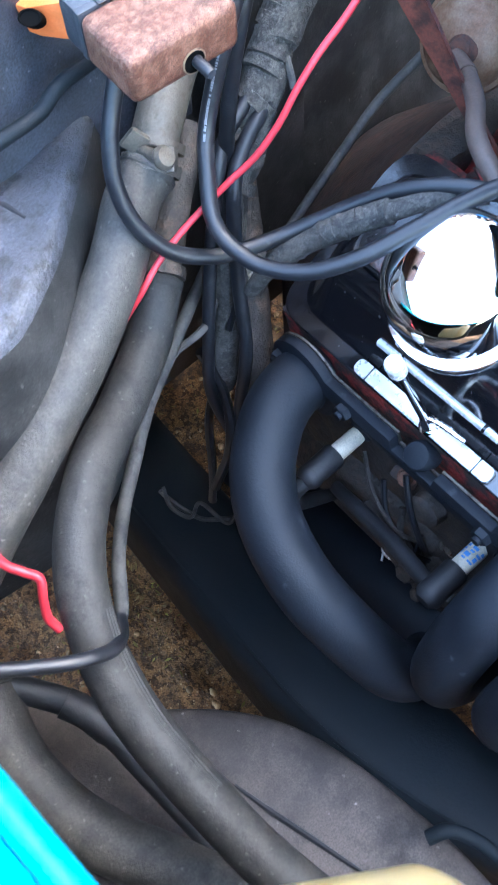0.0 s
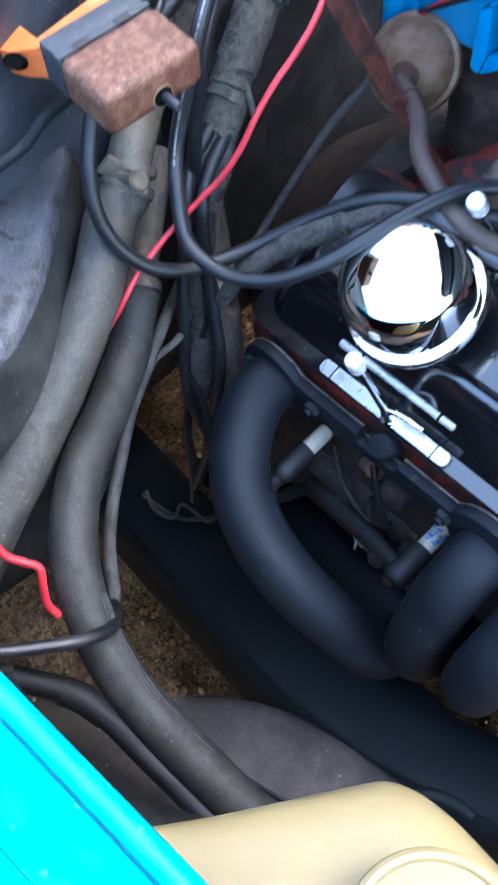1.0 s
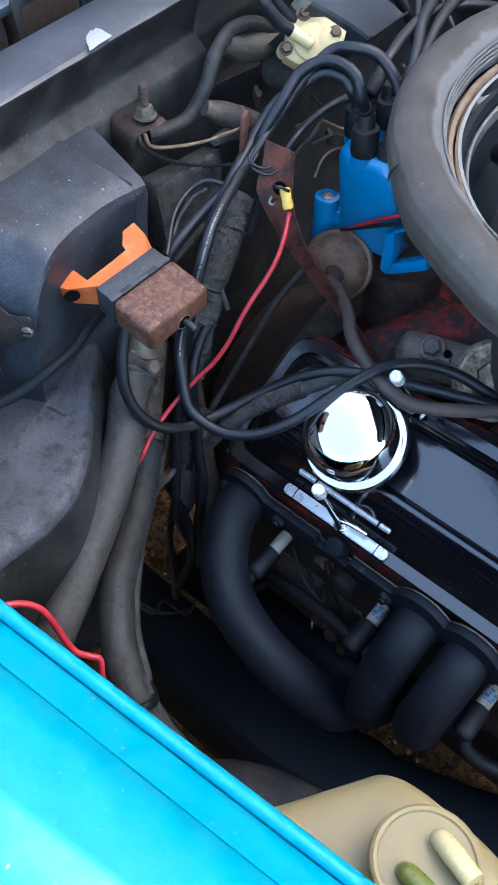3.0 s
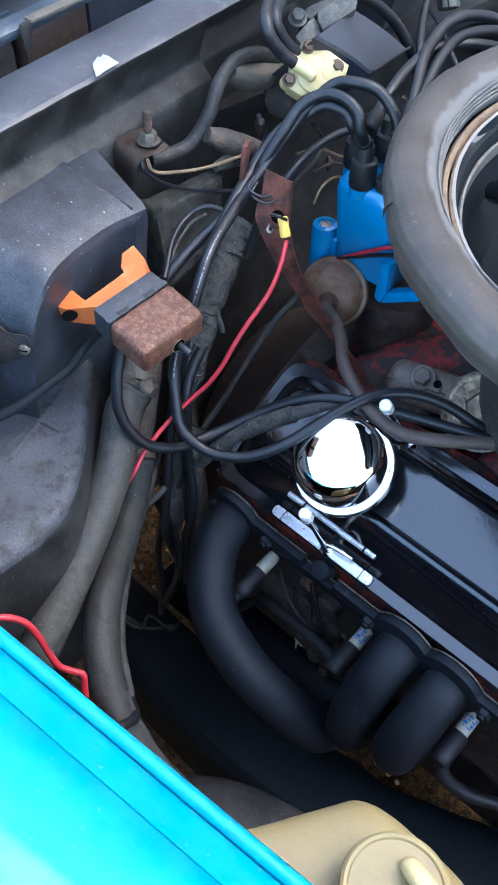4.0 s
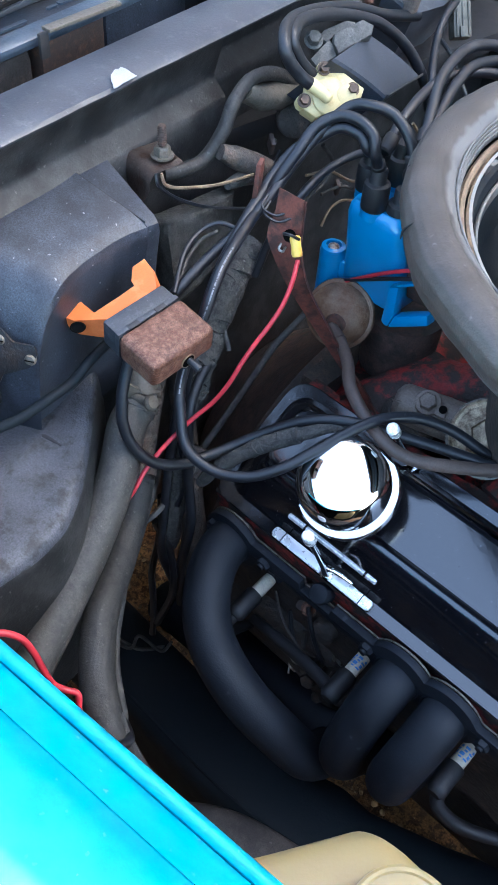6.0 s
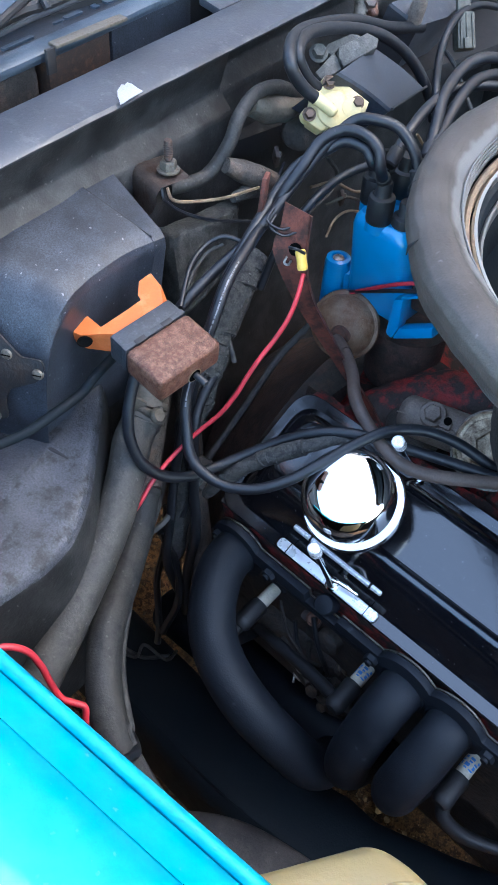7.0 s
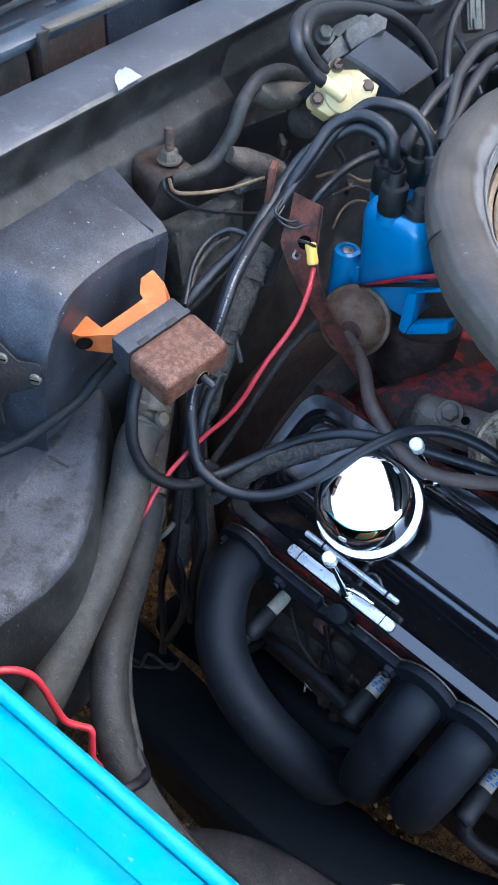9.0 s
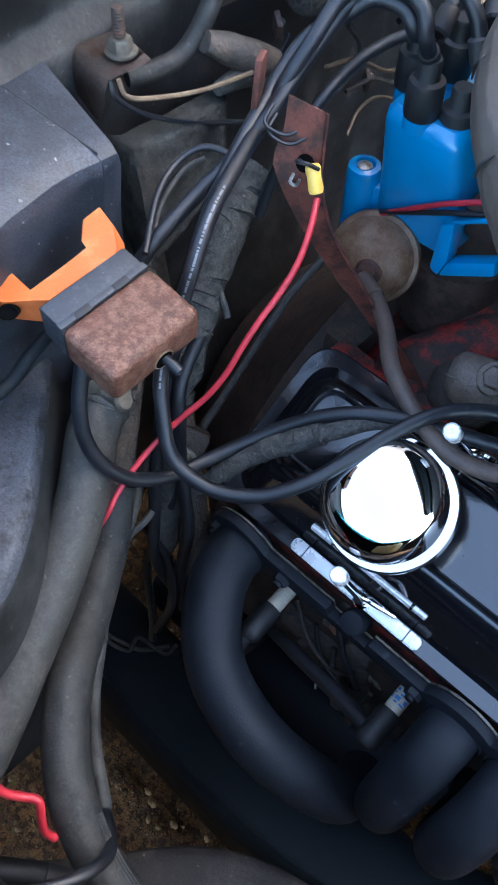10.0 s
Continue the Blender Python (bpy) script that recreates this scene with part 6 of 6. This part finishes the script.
lead("coil_lead", [(-0.242, 0.36, 0.737), (-0.215, 0.357, 0.755), (-0.189, 0.356, 0.771), (-0.165, 0.358, 0.783)], .0018, "wire", "thin black coil lead across the blue cap", "wire", sides=8)
lead("red_wire", [(-0.25, 0.174, 0.58), (-0.251, 0.185, 0.61), (-0.261, 0.186, 0.66), (-0.273, 0.207, 0.69), (-0.279, 0.23, 0.705)], .003, "wire", "short dark wire hanging behind the hoses", "wire", sides=8)
lead("drop_cable", [(-0.289, 0.27, 0.752), (-0.282, 0.246, 0.73), (-0.271, 0.218, 0.718), (-0.267, 0.197, 0.705), (-0.259, 0.184, 0.69), (-0.256, 0.171, 0.64), (-0.249, 0.157, 0.58), (-0.25, 0.154, 0.53), (-0.244, 0.162, 0.48)], .0042, "wire", "black cable dropping past the header to the chassis", "cable")
lead("drop_cable", [(-0.289, 0.272, 0.753), (-0.28, 0.247, 0.732), (-0.266, 0.227, 0.716), (-0.259, 0.203, 0.7), (-0.251, 0.188, 0.68), (-0.244, 0.181, 0.62), (-0.234, 0.175, 0.57), (-0.238, 0.168, 0.51), (-0.239, 0.167, 0.44)], .0045, "wire", "black cable hanging behind the first header tube", "cable")



def loom_bands(loom, knots, r, seed):
    """Ragged turns of tape round a loom."""
    rng = random.Random(seed)
    pts = curve_points(knots, 10)
    for i in range(3, len(pts) - 3, 2):
        if rng.random() < .2:
            continue
        d = (pts[i + 1] - pts[i - 1]).normalized()
        q = d + V(rng.uniform(-.35, .35), rng.uniform(-.35, .35), rng.uniform(-.35, .35))
        k = r * rng.uniform(.97, 1.06)
        part("tape_turn", lathe([(k * .8, -.004), (k * 1.02, -.0035), (k * 1.05, .003), (k * .8, .004)], along(pts[i], q), 12), "tape", loom)


LOOM_A = [(-0.209, 0.178, 0.662), (-0.198, 0.191, 0.678), (-0.18, 0.209, 0.694), (-0.162, 0.227, 0.706)]
LOOM_B = [(-0.29, 0.296, 0.78), (-0.284, 0.265, 0.76), (-0.278, 0.241, 0.735), (-0.27, 0.216, 0.7), (-0.267, 0.195, 0.655)]
for _ob in list(bpy.data.objects):
    if _ob.name == "wiring_loom":
        loom_bands(_ob, LOOM_A, .0064, 2)
    if _ob.name == "wiring_loom.001":
        loom_bands(_ob, LOOM_B, .0122, 6)
for _k, (_kn, _r, _m) in enumerate((
        ([(-0.262, 0.175, 0.598), (-0.252, 0.161, 0.596), (-0.248, 0.149, 0.595), (-0.248, 0.134, 0.592), (-0.244, 0.12, 0.588), (-0.235, 0.107, 0.58)], [.0026, .0026, .0026, .0024, .002, .001], "wire_grey"),
        ([(-0.315, 0.297, 0.76), (-0.285, 0.277, 0.75), (-0.274, 0.247, 0.74), (-0.257, 0.238, 0.72)], .0022, "wire_grey"),
        ([(-0.309, 0.126, 0.36), (-0.294, 0.122, 0.35), (-0.277, 0.13, 0.345), (-0.275, 0.141, 0.36), (-0.25, 0.149, 0.35), (-0.242, 0.157, 0.37)], .0018, "wire_grey"),
        ([(-0.28, 0.181, 0.56), (-0.278, 0.177, 0.51), (-0.277, 0.164, 0.46), (-0.261, 0.151, 0.42), (-0.254, 0.142, 0.39)], .0035, "wire"),
        ([(-0.262, 0.158, 0.56), (-0.248, 0.163, 0.52), (-0.235, 0.154, 0.48), (-0.247, 0.143, 0.42)], .0040, "wire"))):
    single("loose_wire", sweep(_kn, _r, 8, rough=.15, seed=_k), _m, "dusty frayed wire hanging between firewall and header" if _m == "wire_grey" else "dark wire hanging between firewall and header", "wire", "loose wires")



def firewall_wires():
    """Thin wires and clips on the firewall behind the leads."""
    rows = (
        ([(-0.335, 0.411, 0.774), (-0.335, 0.445, 0.765), (-0.335, 0.486, 0.738), (-0.335, 0.535, 0.725)], .0014, "tan"),
        ([(-0.33, 0.43, 0.749), (-0.33, 0.461, 0.745), (-0.33, 0.496, 0.725), (-0.33, 0.542, 0.711)], .0016, "wire_grey"),
        ([(-0.32, 0.383, 0.754), (-0.325, 0.403, 0.757), (-0.33, 0.432, 0.761), (-0.335, 0.448, 0.773), (-0.335, 0.43, 0.797)], .0020, "wire_grey"),
        ([(-0.33, 0.319, 0.825), (-0.325, 0.332, 0.815), (-0.325, 0.35, 0.813), (-0.33, 0.365, 0.818)], .0016, "wire"),
        ([(-0.32, 0.548, 0.783), (-0.315, 0.561, 0.767), (-0.315, 0.573, 0.771), (-0.315, 0.592, 0.774)], .0016, "tan"),
        ([(-0.325, 0.539, 0.699), (-0.325, 0.498, 0.713), (-0.325, 0.462, 0.732), (-0.32, 0.434, 0.737), (-0.315, 0.417, 0.728)], .0013, "tan"),
        ([(-0.32, 0.554, 0.739), (-0.325, 0.533, 0.763), (-0.33, 0.514, 0.774), (-0.33, 0.482, 0.78)], .0022, "wire"))
    for k, (kn, r, m) in enumerate(rows):
        single("firewall_wire", sweep(kn, r, 8, rough=.1, seed=k), m, "thin tan wire fixed along the firewall" if m == "tan" else "thin dark wire fixed along the firewall", "wire", "firewall wires")
    for k, (p, w) in enumerate((((-0.334, 0.459, 0.743), .010), ((-0.334, 0.505, 0.729), .008), ((-0.338, 0.363, 0.821), .012))):
        t = thing("wire_clip", p, "small rusty clip holding wires on the firewall", "clip", "wire clips")
        part("strap", block((.004, w, .014), along(p, (.3, -.2, .9)), .0012), "rust_grey", t)
        part("screw", lathe([(0, 0), (.0026, 0), (.002, .0018), (0, .002)], along(V(*p) + V(.003, 0, .004), (1, -.2, .3)), 10), "steel_dark", t)


firewall_wires()


# ---- low in the bay ----


def build_rail():
    t = thing("chassis_rail", (-.1, .13, .2), "black painted chassis rail beside the engine", "chassis rail")
    mid = [(-.62, .150), (-.42, .138), (-.25, .134), (-.12, .133), (-.05, .141), (.02, .160), (.09, .186), (.18, .215), (.45, .24)]
    pts = curve_points([(x, y, .27) for x, y in mid], 8)
    rings = []
    sec = rounded([(-.046, -.055), (.026, -.055), (.026, .055), (-.046, .055)], .026, 6)
    for i, p in enumerate(pts):
        d = (pts[min(i + 1, len(pts) - 1)] - pts[max(i - 1, 0)]).normalized()
        s = V(-d.y, d.x, 0)
        k = min(1.0, max(0.0, (p.x + .01) / .03))
        rings.append([p + s * (u * (1.75 - .36 * k) if u > 0 else u) + V(0, 0, v) for u, v in sec])
    part("beam", skin(rings), "rail", t, smooth=60)
    seam = []
    for i, p in enumerate(pts[::4]):
        d = (pts[min(i * 4 + 1, len(pts) - 1)] - pts[max(i * 4 - 1, 0)]).normalized()
        seam.append(p + V(-d.y, d.x, 0) * -.034 + V(0, 0, .052))
    part("weld_seam", sweep(seam, .0022, 6, 3, rough=.4), "rail", t)
    w = thing("brake_line", (-.24, .12, .33), "thin grey line lying on the chassis rail", "brake line")
    part("pipe", sweep([(-0.307, 0.122, 0.36), (-0.301, 0.127, 0.345), (-0.288, 0.134, 0.335), (-0.273, 0.141, 0.334), (-0.257, 0.16, 0.336)], .0022, 8), "wire_grey", w)


build_rail()


def build_arm():
    t = thing("control_arm", (-.06, .0, .36), "dusty brown stamped steel control arm", "control arm")
    o = [(-.26, -.16), (-.245, -.09), (-.215, -.065), (-.185, -.03), (-.150, .010), (-.122, .045), (-.094, .070), (-.060, .087), (-.024, .0975), (.010, .104), (.045, .110), (.11, .112), (.15, .08), (.15, -.16)]
    o = rounded(o, .02, 3)
    rings = []
    for d, z in ((-.004, .350), (0, .355), (0, .371), (-.003, .3755), (-.010, .378), (-.035, .3815)):
        rings.append([V(x, y, z + .003 * noise.noise(Vector((x * 18, y * 18, 1)))) for x, y in offset(o, d)])
    part("pressing", skin(rings), "arm", t, smooth=60)
    part("slot", sweep([(-0.071, 0.02, 0.382), (-0.043, 0.028, 0.383), (-0.01, 0.039, 0.383), (0.029, 0.052, 0.383)], [.0012, .0022, .0022, .0012], 6), "rubber", t)
    part("edge_strap", sweep([(0.036, 0.093, 0.4), (0.042, 0.106, 0.405), (0.057, 0.116, 0.4), (0.07, 0.12, 0.395)], .005, 10), "rail", t)
    k = thing("brake_hose", (-0.151, -0.039, 0.5), "black brake hose in the wheel well", "hose")
    part("hose", sweep([(-0.184, -0.066, 0.5), (-0.165, -0.049, 0.49), (-0.147, -0.035, 0.48), (-0.124, -0.026, 0.46), (-0.1, -0.022, 0.44), (-.06, -.016, .415), (-.02, -.012, .405)], .0085, 14), "rubber", k)
    part("sleeve", sweep([(-0.152, -0.039, 0.484), (-0.14, -0.032, 0.478), (-0.127, -0.027, 0.466)], .0098, 14), "rubber", k)


build_arm()


def build_bottle():
    t = thing("washer_bottle", (.115, -.01, .60), "yellowed translucent washer fluid bottle with a flat cap", "bottle")
    o = [(.0560, .0195), (.0250, -.0340), (-.0040, -.0790), (.1500, -.0790), (.1640, .0), (.1500, .0205), (.1150, .0268), (.0800, .0275), (.0660, .0250)]
    o = rounded(o, .008, 4)
    rings = []
    for d, z in ((-.0112, .5675), (-.0019, .5861), (.0, .6233), (.0, .7210), (-.0012, .7310), (-.0040, .7378), (-.0090, .7418), (-.0180, .7438), (-.0300, .7445)):
        rings.append([V(x, y, z) for x, y in offset(o, d)])
    part("body", skin(rings), "bottle", t, smooth=60)
    c = V(.1016, -.0103, .7570)
    part("neck", lathe([(0, -.016), (.0235, -.016), (.0225, -.006), (.0225, .0), (0, .0)], Matrix.Translation(c), 48), "bottle", t)
    part("cap", lathe([(0, -.006), (.0255, -.006), (.0265, -.004), (.0268, .0030), (.0262, .0055), (.0248, .0065), (.0232, .0062), (.0224, .0050), (0, .0048)], Matrix.Translation(c), 64), "bottle", t, "flat translucent cap with a raised rim")
    for knots, material, label in (([(.0950, -.0205, .7595), (.0985, -.0212, .7660), (.1120, -.0235, .7690), (.1290, -.0262, .7710)], "lime", "lime green stained spout"), ([(.0985, .0020, .7595), (.1015, .0010, .7655), (.1100, -.0018, .7685), (.1220, -.0055, .7700)], "cream", "amber stained spout")):
        part("spout", sweep(knots, [.003, .0052, .0056, .0054], 16), material, t, label)


build_bottle()
